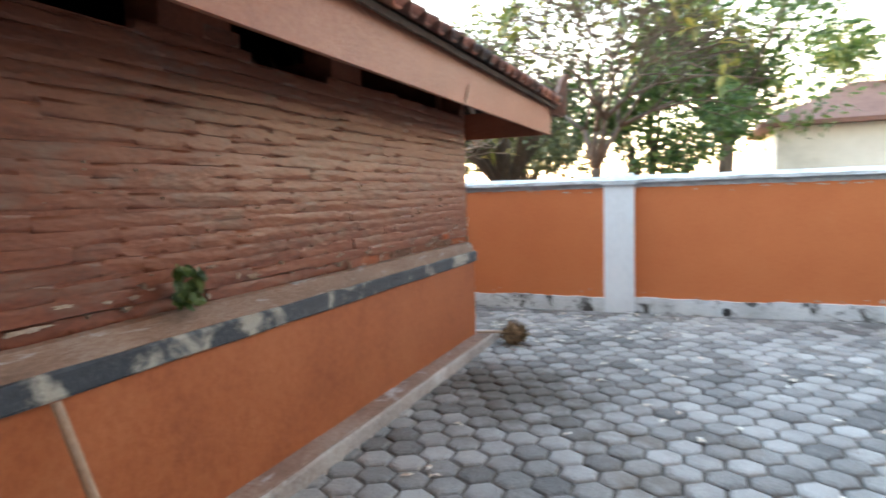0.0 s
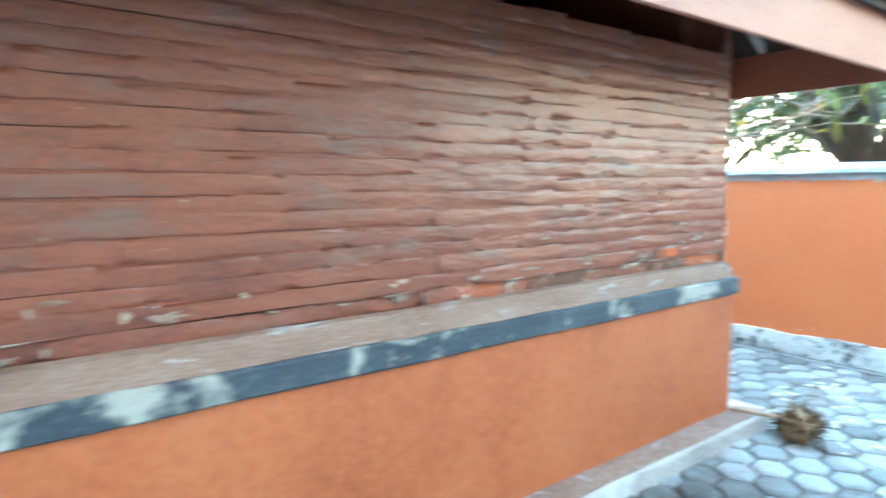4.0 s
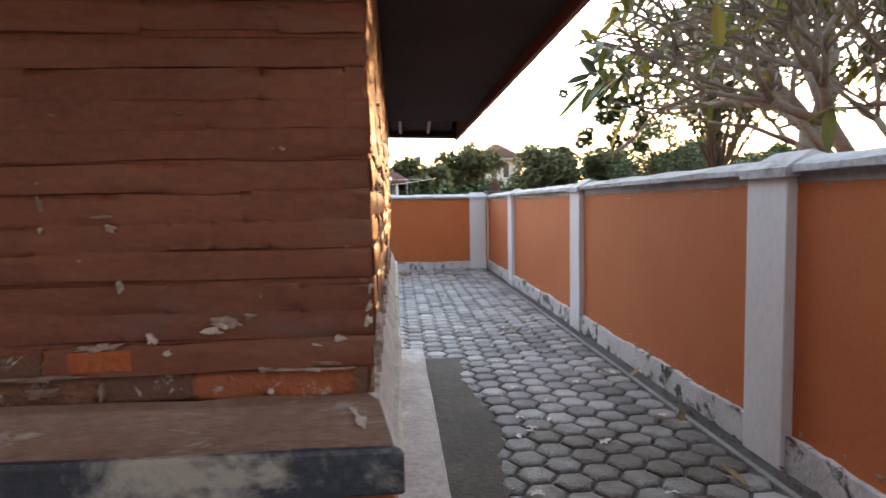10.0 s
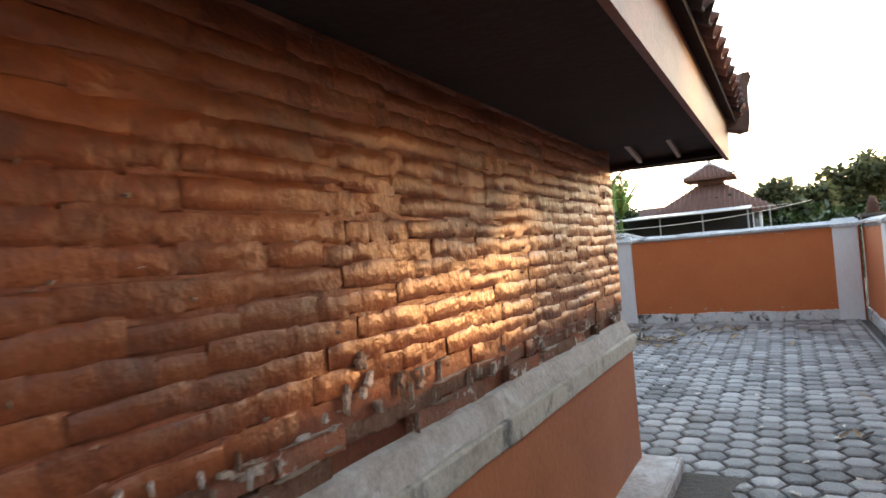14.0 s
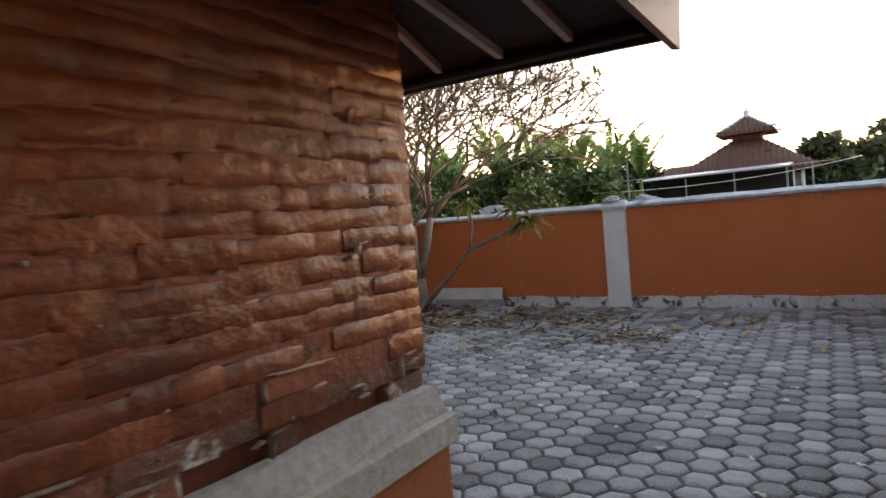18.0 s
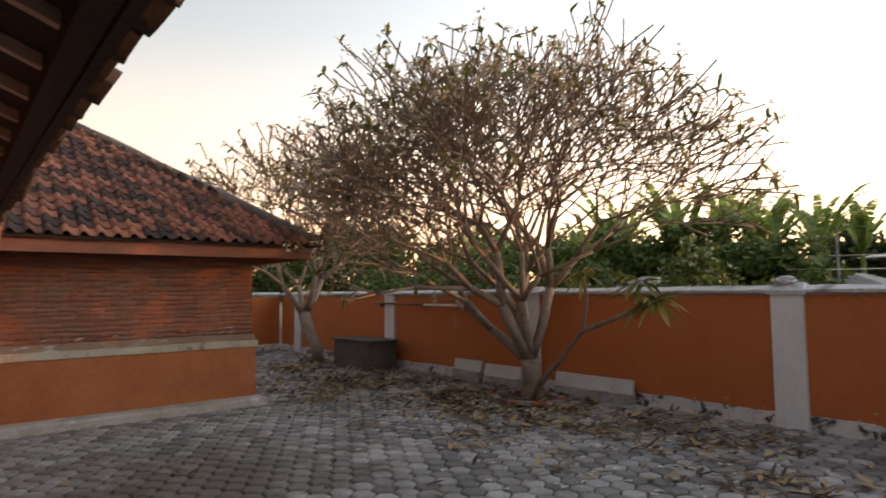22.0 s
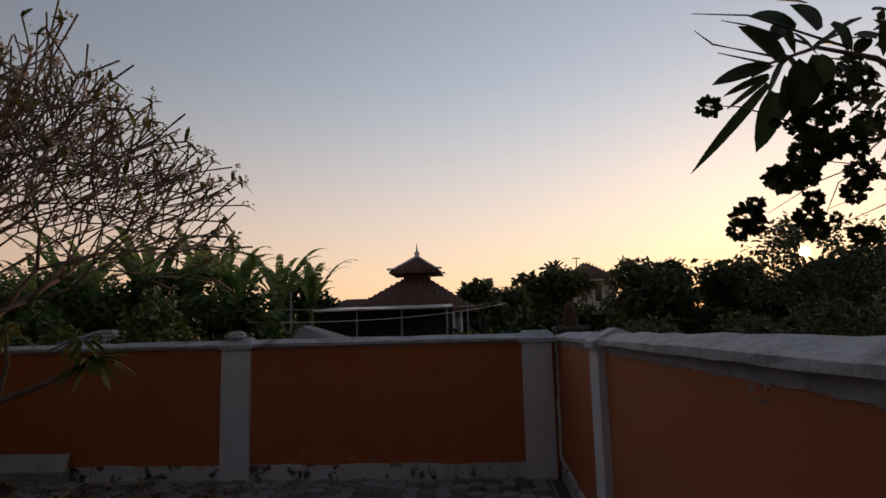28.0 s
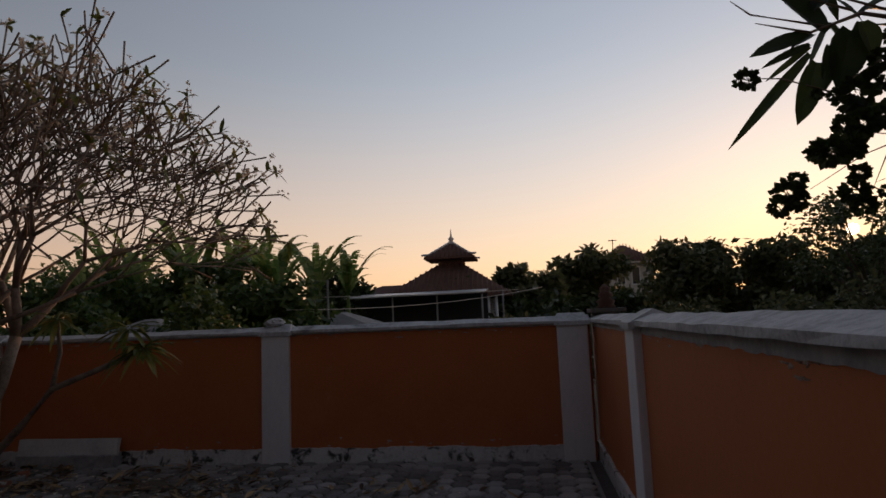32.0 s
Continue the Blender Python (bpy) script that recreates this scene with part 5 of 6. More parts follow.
for tip, d, l, w, droop in (((3.48, 9.3, 3.5), (-0.5, 0, -0.52), 0.72, 0.085, 0.3), ((3.52, 9.3, 3.43), (-0.15, 0, -0.43), 0.45, 0.19, 0.1), ((3.48, 9.3, 3.65), (-0.4, 0, -0.12), 0.42, 0.14, 0.05), ((3.49, 9.3, 3.57), (-0.32, 0, -0.12), 0.35, 0.07, 0.1),
                            ((3.49, 9.3, 3.55), (-0.3, 0, -0.2), 0.37, 0.05, 0.1), ((3.6, 9.3, 3.64), (-0.29, 0, 0.36), 0.46, 0.32, 0.05), ((3.77, 9.3, 3.65), (-0.1, 0, -0.37), 0.42, 0.3, 0.1), ((3.62, 9.3, 3.55), (-0.04, 0, -0.28), 0.32, 0.13, 0.1),
                            ((3.85, 9.3, 3.7), (0.06, 0, -0.2), 0.26, 0.26, 0.1), ((3.72, 9.3, 3.93), (-0.28, 0, 0.15), 0.34, 0.24, 0.1), ((3.88, 9.3, 3.9), (-0.14, 0, 0.22), 0.3, 0.3, 0.1), ((3.98, 9.3, 3.95), (0.13, 0, -0.18), 0.26, 0.22, 0.1)):
    leaf_blade(verts, faces, Vector(tip), Vector(d).normalized(), Vector((0.3, -0.8, 0.5)).normalized(), l, w, droop, 6)
for k in range(26):
    p = Vector((3.9, 9.4, 3.85)) + Vector((rnd.uniform(-0.3, 0.6), rnd.uniform(-0.1, 0.3), rnd.uniform(-0.18, 0.3)))
    d = Vector((rnd.uniform(-0.7, 0.7), rnd.uniform(-0.4, 0.4), rnd.uniform(-0.9, 0.4))).normalized()
    leaf_blade(verts, faces, p, d, Vector((0, -0.6, 0.8)), rnd.uniform(0.15, 0.3), rnd.uniform(0.08, 0.15), rnd.uniform(0.1, 0.4), 4)
from_lists("leaves", verts, faces, LEAF_DARK, spray)
HEADS = ((9.3, ((3.03, 3.34, 0.1), (3.5, 3.19, 0.05), (3.62, 3.18, 0.06), (3.76, 3.17, 0.15), (3.88, 3.25, 0.12), (3.95, 3.41, 0.1))),
         (11.0, ((4.4, 3.16, 0.2), (4.25, 3.18, 0.12), (4.55, 3.19, 0.16), (4.52, 3.42, 0.13), (4.71, 3.44, 0.19), (4.87, 3.49, 0.17), (5.05, 3.53, 0.16), (5.12, 3.42, 0.1), (4.05, 2.91, 0.1), (3.96, 2.78, 0.17), (3.86, 2.65, 0.13), (4.03, 2.69, 0.12),
                 (4.62, 2.94, 0.12), (4.56, 2.75, 0.16), (4.62, 2.62, 0.13), (4.82, 2.74, 0.07), (5.14, 4.32, 0.15))),
         (11.3, ((5.35, 4.17, 0.17), (5.45, 4.31, 0.13), (5.42, 3.8, 0.17), (5.2, 3.06, 0.15), (5.3, 3.27, 0.17), (5.2, 2.59, 0.13), (5.33, 2.59, 0.1))))
for y, heads in HEADS:
    for x, z, size in heads:
        verts, faces = [], []
        for k in range(90):
            d = Vector((rnd.gauss(0, 1), rnd.gauss(0, 1), rnd.gauss(0, 1))).normalized()
            p = Vector((x, y, z)) + Vector((d.x, d.y, d.z * 0.85)) * size * rnd.uniform(0.3, 0.75)
            leaf_blade(verts, faces, p, d, d.orthogonal().normalized(), size * 0.4, size * 0.42, 0.2, 2)
        from_lists("flower_head", verts, faces, LEAF_DARK, spray, "round dark flower head")

# ---- small things in the yard ----
broom = thing("fibre_broom", "worn brown fibre broom lying with its handle on the plinth", "broom")
verts, faces, rnd = [], [], random.Random(12)
for k in range(420):
    a, b = rnd.uniform(0, 6.28), rnd.uniform(-1, 1)
    d = Vector((math.cos(a) * math.sqrt(1 - b * b), math.sin(a) * math.sqrt(1 - b * b) - 0.2, b * 0.8)).normalized()
    root = Vector((0.17, -0.4, 0.1)) + d * 0.05
    if root.z + d.z * 0.08 < 0.015:
        d.z = abs(d.z) * 0.2
        d.normalize()
    leaf_blade(verts, faces, root, d, d.orthogonal().normalized(), rnd.uniform(0.06, 0.12), 0.012, 0.2, 2)
from_lists("bristles", verts, faces, FIBRE, broom, "matted coconut-fibre bristles")
bm = bmesh.new()
bmesh.ops.create_icosphere(bm, subdivisions=2, radius=0.095, matrix=Matrix.Translation((0.17, -0.4, 0.1)))
for v in bm.verts:
    v.co += (v.co - Vector((0.17, -0.4, 0.1))) * rnd.uniform(-0.2, 0.2)
part("head", bm, FIBRE, broom)
bm = bmesh.new()
tube(bm, [(0.14, -0.36, 0.13), (0.08, -0.24, 0.14), (0.0, -0.08, 0.145)], [0.014, 0.014, 0.013], 8)
part("handle", bm, WOOD, broom, "thin wooden handle")
stick = thing("wooden_stick", "pale wooden stick leaning against the ledge", "stick")
bm = bmesh.new()
tube(bm, [(-4.15, -0.36, 0.012), (-4.2, -0.22, 0.45), (-4.24, -0.1, 0.85)], [0.016, 0.018, 0.017], 9)
part("shaft", bm, WOOD, stick)
weed = thing("wall_weed", "small bright green weed rooted in the ledge", "plant")
verts, faces, rnd = [], [], random.Random(2)
for k in range(46):
    a = rnd.uniform(0, 6.28)
    c = Vector((-3.64 + rnd.uniform(-0.065, 0.065), -0.07 - rnd.uniform(0, 0.055), 1.145 + rnd.uniform(-0.07, 0.07)))
    d = Vector((math.cos(a), -0.5, math.sin(a))).normalized()
    leaf_blade(verts, faces, c, d, Vector((0, -0.8, 0.6)).normalized(), rnd.uniform(0.04, 0.065), rnd.uniform(0.035, 0.055), 0.25, 4)
from_lists("leaves", verts, faces, LEAF_GREEN, weed, "rounded green leaves")
bm = bmesh.new()
for k in range(7):
    tube(bm, [(-3.64, -0.03, 1.15), (-3.64 + rnd.uniform(-0.05, 0.05), -0.09, 1.16 + rnd.uniform(-0.03, 0.06))], [0.003, 0.002], 4)
part("stems", bm, LEAF_GREEN, weed)

tank = thing("concrete_tank", "low grey concrete tank with a thin lid beside the wall", "tank", (0, 0, 0))
part("body", block((-10.95, 11.25, 0), (-9.5, 11.95, 0.6), 0.015, 0.008), TANK, tank)
part("lid", block((-11.0, 11.2, 0.602), (-9.45, 12.0, 0.64), 0.006, 0.008), TANK, tank)
for a, c, tip in ((-7.66, -6.93, 0.02), (-6.83, -5.95, -0.01), (-5.2, -3.82, 0.0)):
    slab = thing("leaning_slab", "pale cement slab leaning at the foot of the wall", "slab", group="slabs by the wall")
    b = block((a, -0.03, 0.0), (c, 0.03, 0.21), 0.006, 0.008)
    b.transform(Matrix.Translation((0, 11.98, 0.15 + tip)) @ Matrix.Rotation(radians(-12), 4, "X"))
    part("board", b, SLAB, slab)
    b = block((a + 0.02, 11.9, 0), (c - 0.02, 12.08, 0.17 + tip), 0.01, 0.01)
    part("footing", b, STRIP, slab)
bed = thing("tree_ring", "low ring of broken bricks round the yard tree", "bricks")
rnd = random.Random(8)
for k in range(18):
    a = 2 * math.pi * k / 18
    b = block((-0.1, -0.05, 0), (0.1, 0.05, 0.06), 0.006, 0.006)
    b.transform(Matrix.Translation((-5.1 + 0.55 * math.cos(a), 11.2 + 0.42 * math.sin(a), 0.02)) @ Matrix.Rotation(a + 1.57 + rnd.uniform(-0.3, 0.3), 4, "Z"))
    part("brick", b, BARE if k % 3 else CONCRETE, bed)
pole = thing("wall_pole", "dark and pale pole fixed along the wall", "pole")
bm = bmesh.new()
tube(bm, [(-10.4, 12.0, 1.4), (-8.6, 12.0, 1.37)], [0.022, 0.022], 9)
part("dark_length", bm, PIPE_DARK, pole, "dark painted length")
bm = bmesh.new()
tube(bm, [(-8.62, 12.0, 1.37), (-7.4, 12.0, 1.365)], [0.026, 0.026], 9)
part("pale_length", bm, PIPE_PALE, pole, "pale plastic length")
for x in (-10.2, -8.66, -7.34):
    part("bracket", block((x - 0.025, 11.99, 1.32), (x + 0.025, 12.15, 1.41), 0.004), PIPE_DARK, pole)
stake = thing("bamboo_stake", "thin pale upright stake behind the yard tree", "stake")
bm = bmesh.new()
tube(bm, [(-6.4, 12.6, -0.06), (-6.38, 12.6, 2.9)], [0.022, 0.018], 7)
part("shaft", bm, WOOD, stake)

rnd = random.Random(77)
verts, faces = [], []
clumps = [(rnd.gauss(-5.4, 2.3), rnd.gauss(10.5, 0.9), rnd.uniform(0.06, 0.22), rnd.randint(4, 16)) for _ in range(150)]
clumps += [(rnd.uniform(-12.5, -7.6), rnd.uniform(8.7, 11.8), rnd.uniform(0.1, 0.3), rnd.randint(5, 16)) for _ in range(90)]
clumps += [(rnd.uniform(-3.6, 0.4), rnd.uniform(9.2, 11.6), rnd.uniform(0.05, 0.14), rnd.randint(2, 7)) for _ in range(26)]
clumps += [(rnd.gauss(-5.8, 2.5), rnd.gauss(10.0, 1.2), 0.1, 1) for _ in range(420)]
for x, y in [(cx + rnd.gauss(0, r), cy + rnd.gauss(0, r)) for cx, cy, r, n in clumps for _ in range(n)]:
    if y > 11.95 or y < 5.2 or x < -13 or x > 1.6 or (x < -7.4 and y < 8.4):
        continue
    a = rnd.uniform(0, 6.28)
    d = Vector((math.cos(a), math.sin(a), rnd.uniform(0, 0.45))).normalized()
    leaf_blade(verts, faces, Vector((x, y, 0.02 + rnd.uniform(0, 0.03))), d, Vector((rnd.uniform(-0.3, 0.3), rnd.uniform(-0.3, 0.3), 1)).normalized(), rnd.uniform(0.08, 0.21), rnd.uniform(0.03, 0.065), rnd.uniform(-0.2, 0.35))
tagged(from_lists("fallen_leaves", verts, faces, LITTER, None, "scattered dry brown plumeria leaves on the paving"), category="leaves", kind="stuff")
verts, faces = [], []
spots = [(rnd.gauss(-6.0, 2.6), rnd.gauss(10.2, 1.0)) for _ in range(800)] + [(rnd.uniform(-4, 1.9), rnd.uniform(-4.5, -0.6)) for _ in range(60)] + [(rnd.uniform(0.7, 1.9), rnd.uniform(-2.6, 7)) for _ in range(60)] + [(rnd.gauss(1.0, 0.5), rnd.gauss(-0.2, 0.7)) for _ in range(45)] \
    + [(rnd.uniform(-3, 1.5), rnd.uniform(5, 11)) for _ in range(60)]
for x, y in spots:
    if y > 11.9 or x > 1.95 or (x < 0.25 and -0.25 < y < 4.4) or (x < -7.4 and y < 8.4):
        continue
    for q in range(rnd.randint(2, 5)):
        a = rnd.uniform(0, 6.28)
        leaf_blade(verts, faces, Vector((x, y, 0.024)), Vector((math.cos(a), math.sin(a), 0.25)).normalized(), Vector((0, 0, 1)), 0.042, 0.028, 0.3, 2)
tagged(from_lists("fallen_blossoms", verts, faces, PETAL, None, "fallen pale plumeria blossoms on the paving"), category="blossoms", kind="stuff")
verts, faces = [], []
for x, y in ((1.75, 1.55), (1.82, 2.4), (1.55, 6.4), (1.3, 5.2), (-1.2, 6.6), (-0.4, 8.2), (0.9, 9.4), (1.6, 8.8), (1.2, 10.6), (1.86, 3.4), (-3.4, 5.4), (-4.6, 6.2)):
    for q in range(rnd.randint(1, 3)):
        a = rnd.uniform(0, 6.28)
        leaf_blade(verts, faces, Vector((x + rnd.uniform(-0.1, 0.1), y + rnd.uniform(-0.1, 0.1), 0.025)), Vector((math.cos(a), math.sin(a), 0.15)).normalized(), Vector((0, 0, 1)), rnd.uniform(0.1, 0.17), 0.045, -0.2)
tagged(from_lists("loose_leaves", verts, faces, LITTER, None, "single curled dry leaves along the passage"), category="leaves", kind="stuff")
verts, faces = [], []
for k in range(420):
    y = rnd.uniform(-4.5, 11.5)
    if math.sin(y * 2.7) + math.sin(y * 1.1) < rnd.uniform(-1.2, 0.9):
        continue
    c = Vector((rnd.uniform(1.99, 2.085), y, 0.01))
    r = rnd.uniform(0.006, 0.02)
    b = len(verts)
    n = 6
    for i in range(n):
        a = 2 * math.pi * i / n
        verts.append(c + Vector((math.cos(a) * min(r, 0.03), math.sin(a) * r * 1.6, 0)) * rnd.uniform(0.7, 1.2))
    verts.append(c + Vector((0, 0, r * rnd.uniform(0.5, 1.1))))
    faces += [(b + i, b + (i + 1) % n, b + n) for i in range(n)]
tagged(from_lists("gutter_debris", verts, faces, SOIL, None, "dark clods of soil in the gutter slot"), category="debris", kind="stuff")
pipe = thing("ground_pipe", "pale plastic pipe lying at the foot of the wall", "pipe")
bm = bmesh.new()
tube(bm, [(-14.3, 11.9, 0.05), (-12.6, 11.82, 0.045), (-11.4, 11.7, 0.045)], [0.025, 0.025, 0.025], 8)
part("length", bm, PIPE_PALE, pipe)
lump = thing("cement_lump", "rough lump of grey cement on the pier cap", "cement")
bm = bmesh.new()
bmesh.ops.create_icosphere(bm, subdivisions=3, radius=0.1, matrix=Matrix.Translation((-1.85, 12.24, 1.72)) @ Matrix.Diagonal((1.3, 1.0, 0.55, 1)))
for v in bm.verts:
    v.co += (v.co - Vector((-1.85, 12.24, 1.72))) * rnd.uniform(-0.22, 0.22)
part("body", bm, COPING, lump)
fresh = thing("fallen_leaf", "single yellow-green leaf on the paving", "leaf")
verts, faces = [], []
leaf_blade(verts, faces, Vector((0.6, 1.1, 0.024)), Vector((0.6, 0.75, 0.1)).normalized(), Vector((0, 0, 1)), 0.16, 0.06, -0.1, 4)
from_lists("blade", verts, faces, LEAF, fresh)
hole = thing("drain_hole", "dark drain hole in the foot of the wall", "drain")
bm = bmesh.new()
tube(bm, [(2.085, -2.4, 0.045), (2.13, -2.4, 0.045)], [0.05, 0.05], 12)
part("pipe", bm, DARK, hole)

# ---- beyond the walls ----


def hip_roof(bm, x0, y0, x1, y1, z0, z1, top=0.0, thick=0.12):
    """A hipped or truncated roof with thickness; top: half the width of the flat at its head."""
    cx, cy = (x0 + x1) / 2, (y0 + y1) / 2
    low = [bm.verts.new(p) for p in ((x0, y0, z0), (x1, y0, z0), (x1, y1, z0), (x0, y1, z0))]
    under = [bm.verts.new((v.co.x, v.co.y, z0 - thick)) for v in low]
    up = [bm.verts.new(p) for p in ((cx - top, cy - top, z1), (cx + top, cy - top, z1), (cx + top, cy + top, z1), (cx - top, cy + top, z1))]
    for k in range(4):
        bm.faces.new((low[k], low[(k + 1) % 4], up[(k + 1) % 4], up[k]))
        bm.faces.new((under[k], under[(k + 1) % 4], low[(k + 1) % 4], low[k]))
    bm.faces.new(up)
    bm.faces.new(under[::-1])


def tiled_ribs(roof, x0, x1, y0, cx, top, z0, z1, n):
    """Raised tile rows on the slope that faces the yard."""
    for k in range(n + 1):
        x = x0 + (x1 - x0) * k / n
        f = min(1.0, abs(x - cx) / ((x1 - x0) / 2))
        g = max(0.0, min(1.0, (1 - f) / max(1e-3, 1 - 2 * top / (x1 - x0))))
        if g < 0.06:
            continue
        depth = (x1 - x0) / 2 - top
        bm = bmesh.new()
        tube(bm, [(x, y0 - 0.01, z0 + 0.02), (x, y0 + depth * g, z0 + (z1 - z0) * g + 0.02)], [0.045, 0.045], 4)
        part("roof_rib", bm, ROOF_FAR, roof)


hall = thing("prayer_hall", "low hall with a two-tier tiled roof and white ridge finial", "building", (0, 0, VIEW_DROP))
HY, HC = 34.5, -2.05
part("wall", block((HC - 4.2, HY - 2.6, -0.06), (HC + 2.2, HY + 2.8, 2.75)), RENDER_FAR, hall)
bm = bmesh.new()
hip_roof(bm, HC - 2.9, HY - 3.2, HC + 2.9, HY + 2.6, 2.95, 4.5, 0.62)
tiled_ribs(part("lower_roof", bm, ROOF_FAR, hall, "red-brown tiled lower roof"), HC - 2.9, HC + 2.9, HY - 3.2, HC, 0.62, 2.95, 4.5, 26)
bm = bmesh.new()
hip_roof(bm, HC - 5.4, HY - 2.4, HC + 0.5, HY + 2.4, 2.9, 3.62, 0.9)
part("side_roof", bm, ROOF_FAR, hall)
part("lantern", block((HC - 0.6, HY - 0.9, 4.45), (HC + 0.6, HY + 0.3, 4.86), 0.01), ROOF_FAR, hall)
bm = bmesh.new()
hip_roof(bm, HC - 1.2, HY - 1.5, HC + 1.2, HY + 0.9, 4.84, 5.55, 0.1, 0.1)
tiled_ribs(part("upper_roof", bm, ROOF_FAR, hall, "small tiled upper roof"), HC - 1.2, HC + 1.2, HY - 1.5, HC, 0.1, 4.84, 5.55, 12)
bm = bmesh.new()
for sx, sy in ((-1, -1), (1, -1), (1, 1), (-1, 1)):
    tube(bm, [(HC + sx * 1.28, HY - 0.3 + sy * 1.28, 4.93), (HC + sx * 1.0, HY - 0.3 + sy * 1.0, 4.96), (HC + sx * 0.1, HY - 0.3 + sy * 0.1, 5.6)], [0.05, 0.06, 0.06], 6)
part("white_hips", bm, WHITE, hall, "white-painted hip ridges")
bm = bmesh.new()
tube(bm, [(HC, HY - 0.3, 5.5), (HC, HY - 0.3, 5.62), (HC, HY - 0.3, 5.72), (HC, HY - 0.3, 5.82), (HC, HY - 0.3, 5.92), (HC, HY - 0.3, 6.3)], [0.14, 0.17, 0.1, 0.15, 0.05, 0.012], 10)
part("finial", bm, WHITE, hall, "white finial with a thin mast")
for x in (HC + 1.5, HC + 1.85, HC + 2.2):
    bm = bmesh.new()
    tube(bm, [(x, HY - 3.0, -0.06), (x, HY - 3.0, 2.9)], [0.07, 0.07], 8)
    part("column", bm, WHITE, hall, "white column")
for x in (HC - 3.0, HC - 2.2):
    w = part("window", block((x, HY - 2.66, 1.7), (x + 0.55, HY - 2.59, 2.2), 0.01), GLASS, hall, "dark window pane")
    part("frame", block((x - 0.05, HY - 2.64, 1.64), (x + 0.6, HY - 2.605, 2.26), 0.005), RENDER_FAR, w)
canopy = thing("sheet_canopy", "long low metal canopy with a bright white edge", "canopy", (0, 0, 0.06))
verts = [(-5.42, 27.2, 2.54), (-0.1, 27.2, 2.58), (-0.1, 30.0, 2.8), (-5.42, 30.0, 2.76)]
verts += [(x, y, z - 0.045) for x, y, z in verts]
from_lists("sheet", verts, [(0, 1, 2, 3), (7, 6, 5, 4), (0, 4, 5, 1), (1, 5, 6, 2), (2, 6, 7, 3), (3, 7, 4, 0)], METAL, canopy, "white metal sheet")
for x in (-5.3, -3.6, -1.9, -0.2):
    bm = bmesh.new()
    tube(bm, [(x, 27.4, -0.06), (x, 27.4, 2.5)], [0.04, 0.04], 6)
    part("post", bm, CONCRETE, canopy)
# solid wall, its colour takes the place of the canopy's shade
part("back_wall", block((-5.4, 29.5, -0.06), (-0.12, 29.7, 2.6)), DARK, canopy, "near-black back wall for the shade under the canopy")
hut = thing("tin_roof_hut", "low hut with a grey tin roof and pale window blocks", "building", (0, 0, VIEW_DROP))
part("wall", block((-6.0, 22.0, -0.06), (-3.3, 24.0, 1.75)), DARK, hut)
bm = bmesh.new()
hip_roof(bm, -6.5, 21.6, -2.9, 24.4, 1.78, 2.25, 0.5, 0.06)
part("roof", bm, CONCRETE, hut, "grey corrugated roof")
for x in (-4.2, -3.75):
    part("window", block((x, 21.93, 1.15), (x + 0.36, 22.0, 1.62), 0.01), RENDER_FAR, hut, "pale window block")
shed = thing("grey_roof_shed", "low shed with a sloping grey roof behind the wall", "building", (0, 0, VIEW_DROP))
part("wall", block((-6.8, 15.0, -0.06), (-5.0, 16.8, 1.5)), RENDER_FAR, shed)
bm = bmesh.new()
hip_roof(bm, -7.2, 14.6, -4.6, 17.2, 1.62, 2.15, 0.1, 0.05)
part("roof", bm, CONCRETE, shed, "grey sheet roof")


def far_house(x, y, w, d, z_eave, z_top, label):
    home = thing("far_house", label, "house", (0, 0, VIEW_DROP if y > 14 else 0))
    part("wall", block((x - w / 2, y, -0.06), (x + w / 2, y + d, z_eave)), RENDER_FAR, home, "pale rendered wall")
    bm = bmesh.new()
    hip_roof(bm, x - w / 2 - 0.5, y - 0.5, x + w / 2 + 0.5, y + d + 0.5, z_eave + 0.1, z_top, 0.2)
    roof = part("roof", bm, ROOF_FAR, home, "tiled hip roof")
    tiled_ribs(roof, x - w / 2 - 0.5, x + w / 2 + 0.5, y - 0.5, x, 0.2, z_eave + 0.1, z_top, 20)
    part("eave", block((x - w / 2 - 0.55, y - 0.58, z_eave - 0.02), (x + w / 2 + 0.55, y - 0.5, z_eave + 0.12)), METAL, home, "white eave board")
    for k in range(2):
        wx = x - w * 0.22 + k * w * 0.3
        win = part("window", block((wx, y - 0.04, z_eave - 1.5), (wx + 0.5, y + 0.02, z_eave - 0.3), 0.01), GLASS, home, "dark window")
        part("frame", block((wx - 0.07, y - 0.025, z_eave - 1.57), (wx + 0.57, y + 0.01, z_eave - 0.23), 0.005), WHITE, win)
    part("balcony", block((x - w / 2 + 0.2, y - 0.9, z_eave - 2.3), (x + w / 2, y, z_eave - 1.75), 0.02), RENDER_FAR, home, "pale balcony parapet")
    return home


far_house(9.05, 50.5, 3.5, 5, 5.4, 7.0, "two-storey pale house with a tiled hip roof")
far_house(17.2, -9.2, 4.6, 5, 3.2, 4.6, "house with an orange tiled roof beyond the lane")
aerial = thing("roof_aerial", "thin television aerial on a mast", "aerial", (0, 0, VIEW_DROP))
bm = bmesh.new()
tube(bm, [(8.3, 52, 0), (8.3, 52, 7.4)], [0.05, 0.035], 6)
part("mast", bm, CABLE, aerial)
part("crossbar", block((8.0, 51.97, 7.3), (8.6, 52.03, 7.36)), CABLE, aerial)
orn = thing("corner_finial", "small terracotta finial on a dark slab at the wall corner", "ornament")
part("slab", block((2.1, 12.15, 1.688), (2.52, 12.57, 1.74), 0.012), RIDGE, orn, "dark cement slab")
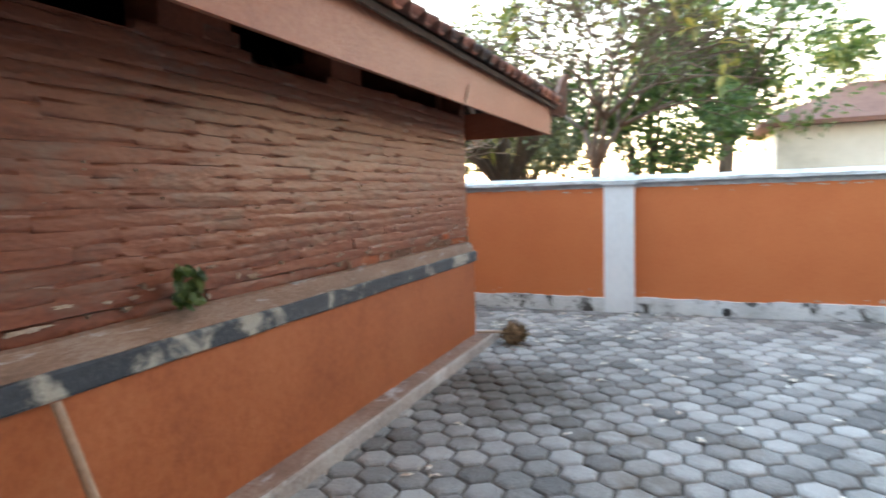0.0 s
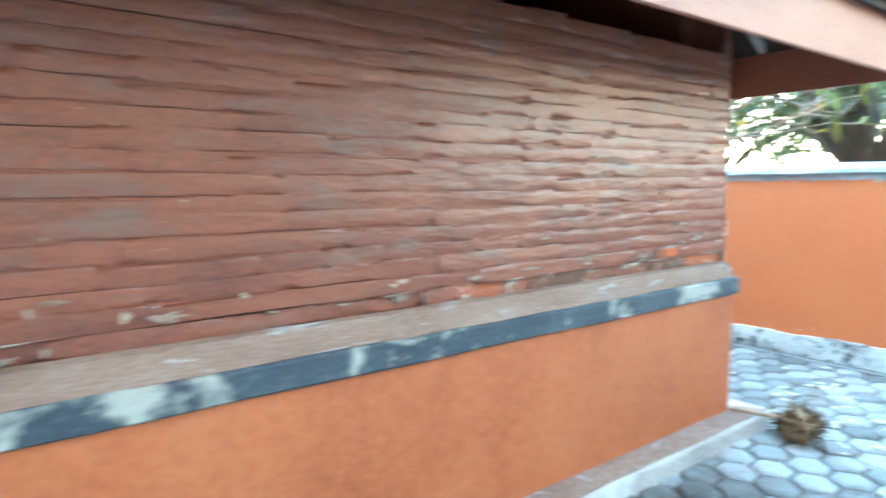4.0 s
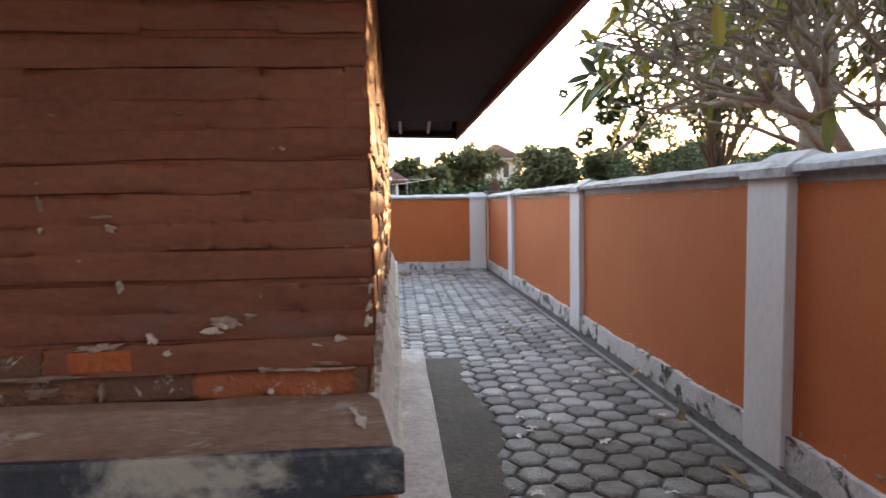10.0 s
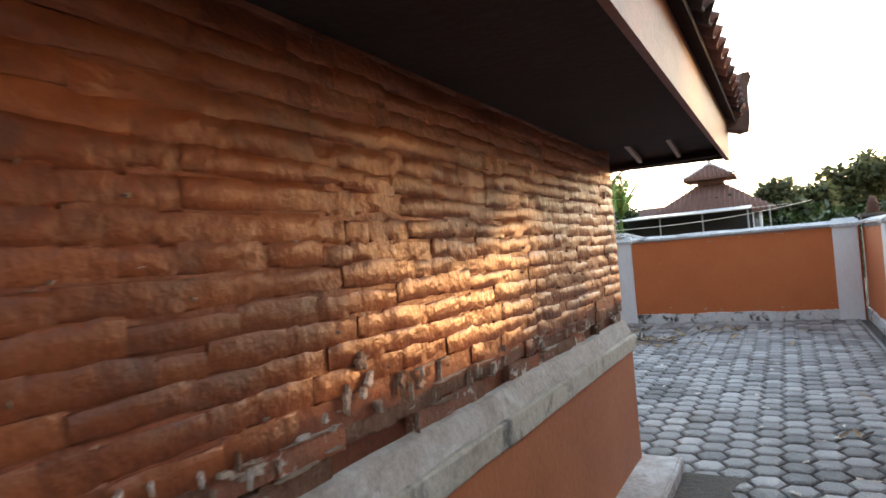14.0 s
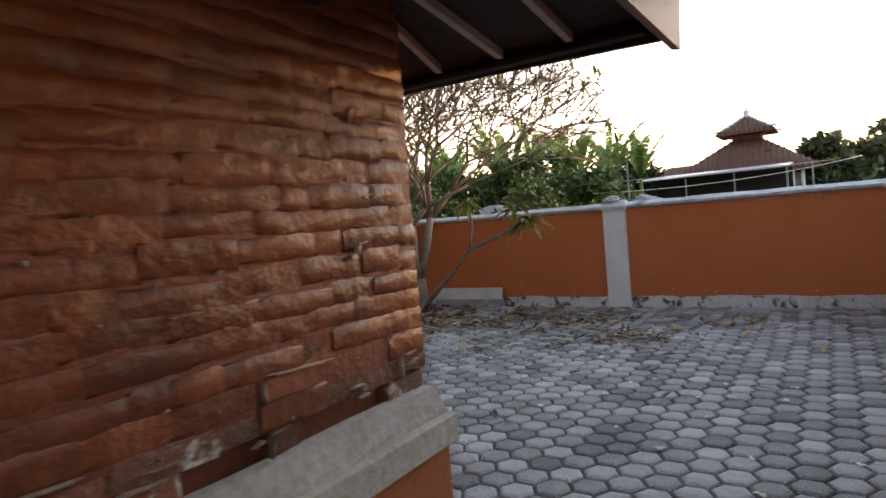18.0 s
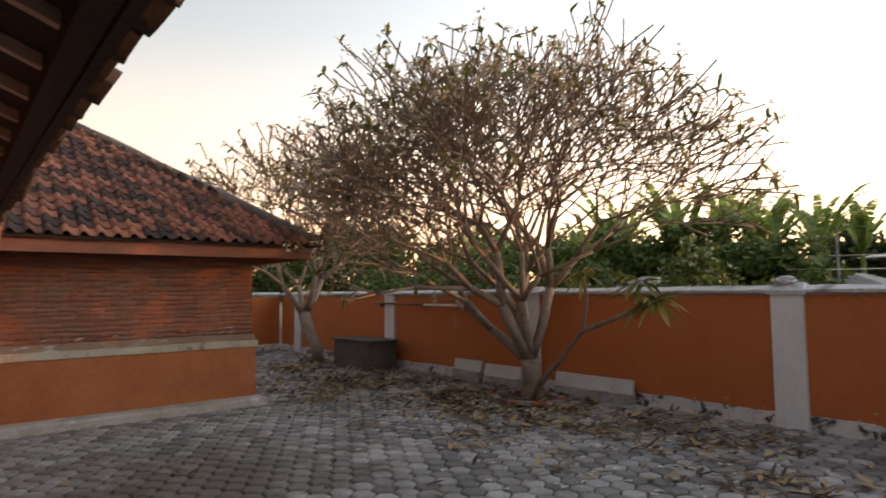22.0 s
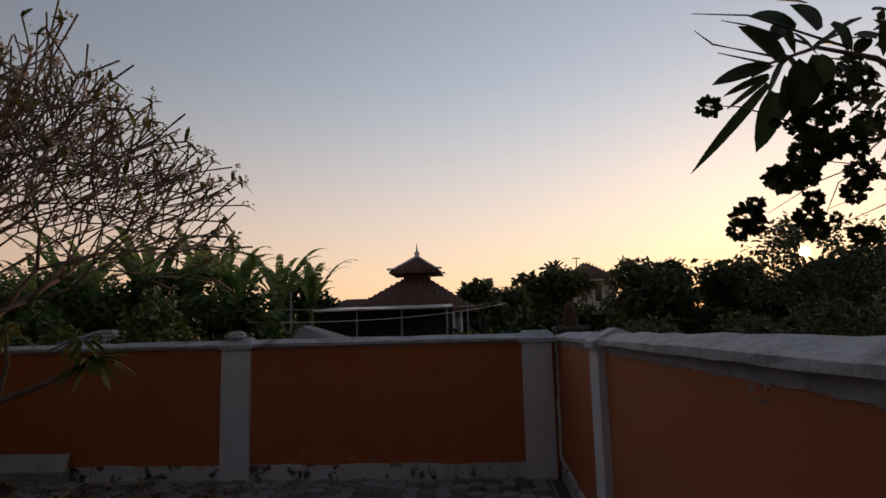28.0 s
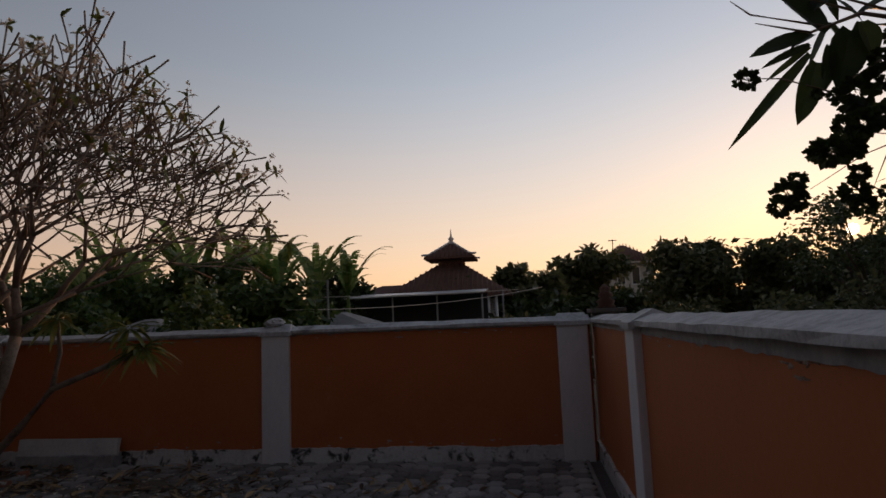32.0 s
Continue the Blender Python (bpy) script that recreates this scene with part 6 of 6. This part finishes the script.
part("pillar", block((2.14, 12.36, -0.06), (2.48, 12.54, 1.687), 0.01), CONCRETE, orn)
bm = bmesh.new()
tube(bm, [(2.31, 12.36, z) for z in (1.74, 1.78, 1.82, 1.86, 1.9, 1.94, 1.98, 2.03)], [0.13, 0.09, 0.12, 0.07, 0.1, 0.06, 0.07, 0.015], 10)
part("finial", bm, TERRA, orn, "stepped terracotta finial")
for a, c, sag in (((-16, 20.0, 3.6), (1.2, 24.0, 2.75), 0.35), ((-4.5, 19.2, 2.3), (2.0, 26.5, 2.9), 0.2)):
    wire = thing("overhead_wire", "thin sagging overhead wire", "wire", (0, 0, VIEW_DROP), "wires")
    bm = bmesh.new()
    tube(bm, [Vector(a).lerp(Vector(c), f) - Vector((0, 0, sag * 4 * f * (1 - f))) for f in np.linspace(0, 1, 13)], [0.012] * 13, 4)
    part("strand", bm, PIPE_PALE, wire)
for x, y, h in ((-3.9, 20.6, 3.1), (0.6, 26.6, 2.9)):
    post = thing("wire_post", "thin upright post carrying a wire", "post", (0, 0, VIEW_DROP), "wire posts")
    bm = bmesh.new()
    tube(bm, [(x, y, -0.06), (x, y, h)], [0.04, 0.03], 7)
    part("shaft", bm, CONCRETE, post)
bm = bmesh.new()
far = 1900.0
bmesh.ops.create_uvsphere(bm, u_segments=32, v_segments=16, radius=13.5, matrix=Matrix.Translation(disc_way * far))
glow = bpy.data.materials.new("low_sun")
glow.use_nodes = True
shine, clear_air, both = (glow.node_tree.nodes.new("ShaderNode" + k) for k in ("Emission", "BsdfTransparent", "AddShader"))
shine.inputs[0].default_value, shine.inputs[1].default_value = (1.0, 0.72, 0.3, 1), 30.0
glow.node_tree.links.new(shine.outputs[0], both.inputs[0])
glow.node_tree.links.new(clear_air.outputs[0], both.inputs[1])
glow.node_tree.links.new(both.outputs[0], glow.node_tree.nodes["Material Output"].inputs[0])
disc = obj("backdrop_sun", bm, glow, None, "low yellow sun near the horizon", True)
tagged(disc, category="sun", kind="structure")

# ---- pavers ----
PX, PY, HEX = 0.1775, 0.2055, 0.1095


def paver_mesh(seed):
    rnd = random.Random(seed)
    verts = []
    for r, z in ((HEX, -0.03), (HEX - 0.003, 0.001), (HEX - 0.012, 0.0095), (HEX - 0.032, 0.0155)):
        for k in range(6):
            a = math.pi / 3 * k
            verts.append((r * math.cos(a) + rnd.uniform(-0.0015, 0.0015), r * math.sin(a) + rnd.uniform(-0.0015, 0.0015), z + rnd.uniform(-0.001, 0.001)))
    faces = [(18, 19, 20, 21), (18, 21, 22, 23)]
    for b in (0, 6, 12):
        faces += [(b + k, b + (k + 1) % 6, b + 6 + (k + 1) % 6, b + 6 + k) for k in range(6)]
    return verts, faces


pavement = tagged(new("pavement"), "grey hexagonal concrete pavers with dark dirty joints", "pavement", kind="structure")
part("bedding", block((-15.6, GY0, -0.055), (2.1, WALL_N + 0.05, -0.008)), SOIL, pavement, "dark soil in the joints")
kinds = [paver_mesh(k) for k in range(6)]
singles = []
for v, f in kinds:
    me = bpy.data.meshes.new("paver")
    me.from_pydata(v, [], f)
    me.materials.append(PAVER)
    singles.append(me)
rnd = random.Random(21)
verts, faces, count = [], [], 0
for i in range(int((1.93 + 15.6) / PX) + 1):
    for j in range(int((WALL_N - GY0) / PY) + 1):
        x, y = 1.83 - i * PX, GY0 + 0.1 + j * PY + (PY / 2 if i % 2 else 0)
        if y > WALL_N - 0.02 or x < -15.5:
            continue
        if (-5.3 < x < 0.12 and -0.12 < y < 4.26) or (-12.1 < x < -7.72 and 2.7 < y < 8.18):
            continue
        if x < 0.55 and 0.8 < y < 4.15 and x > 0:
            continue
        k = rnd.randrange(6)
        z = rnd.uniform(-0.003, 0.003)
        tx, ty = rnd.uniform(-0.012, 0.012), rnd.uniform(-0.012, 0.012)
        if 0.5 < x and -2.2 < y < 5.2 and count < 300:
            count += 1
            ob = new("paver", singles[k])
            ob.parent, ob.matrix_basis = pavement, Matrix.Translation((x, y, z)) @ Euler((tx, ty, 0)).to_matrix().to_4x4()
        else:
            b = len(verts)
            verts += [(x + p[0], y + p[1], z + p[2] + p[1] * tx - p[0] * ty) for p in kinds[k][0]]
            faces += [tuple(b + n for n in f) for f in kinds[k][1]]
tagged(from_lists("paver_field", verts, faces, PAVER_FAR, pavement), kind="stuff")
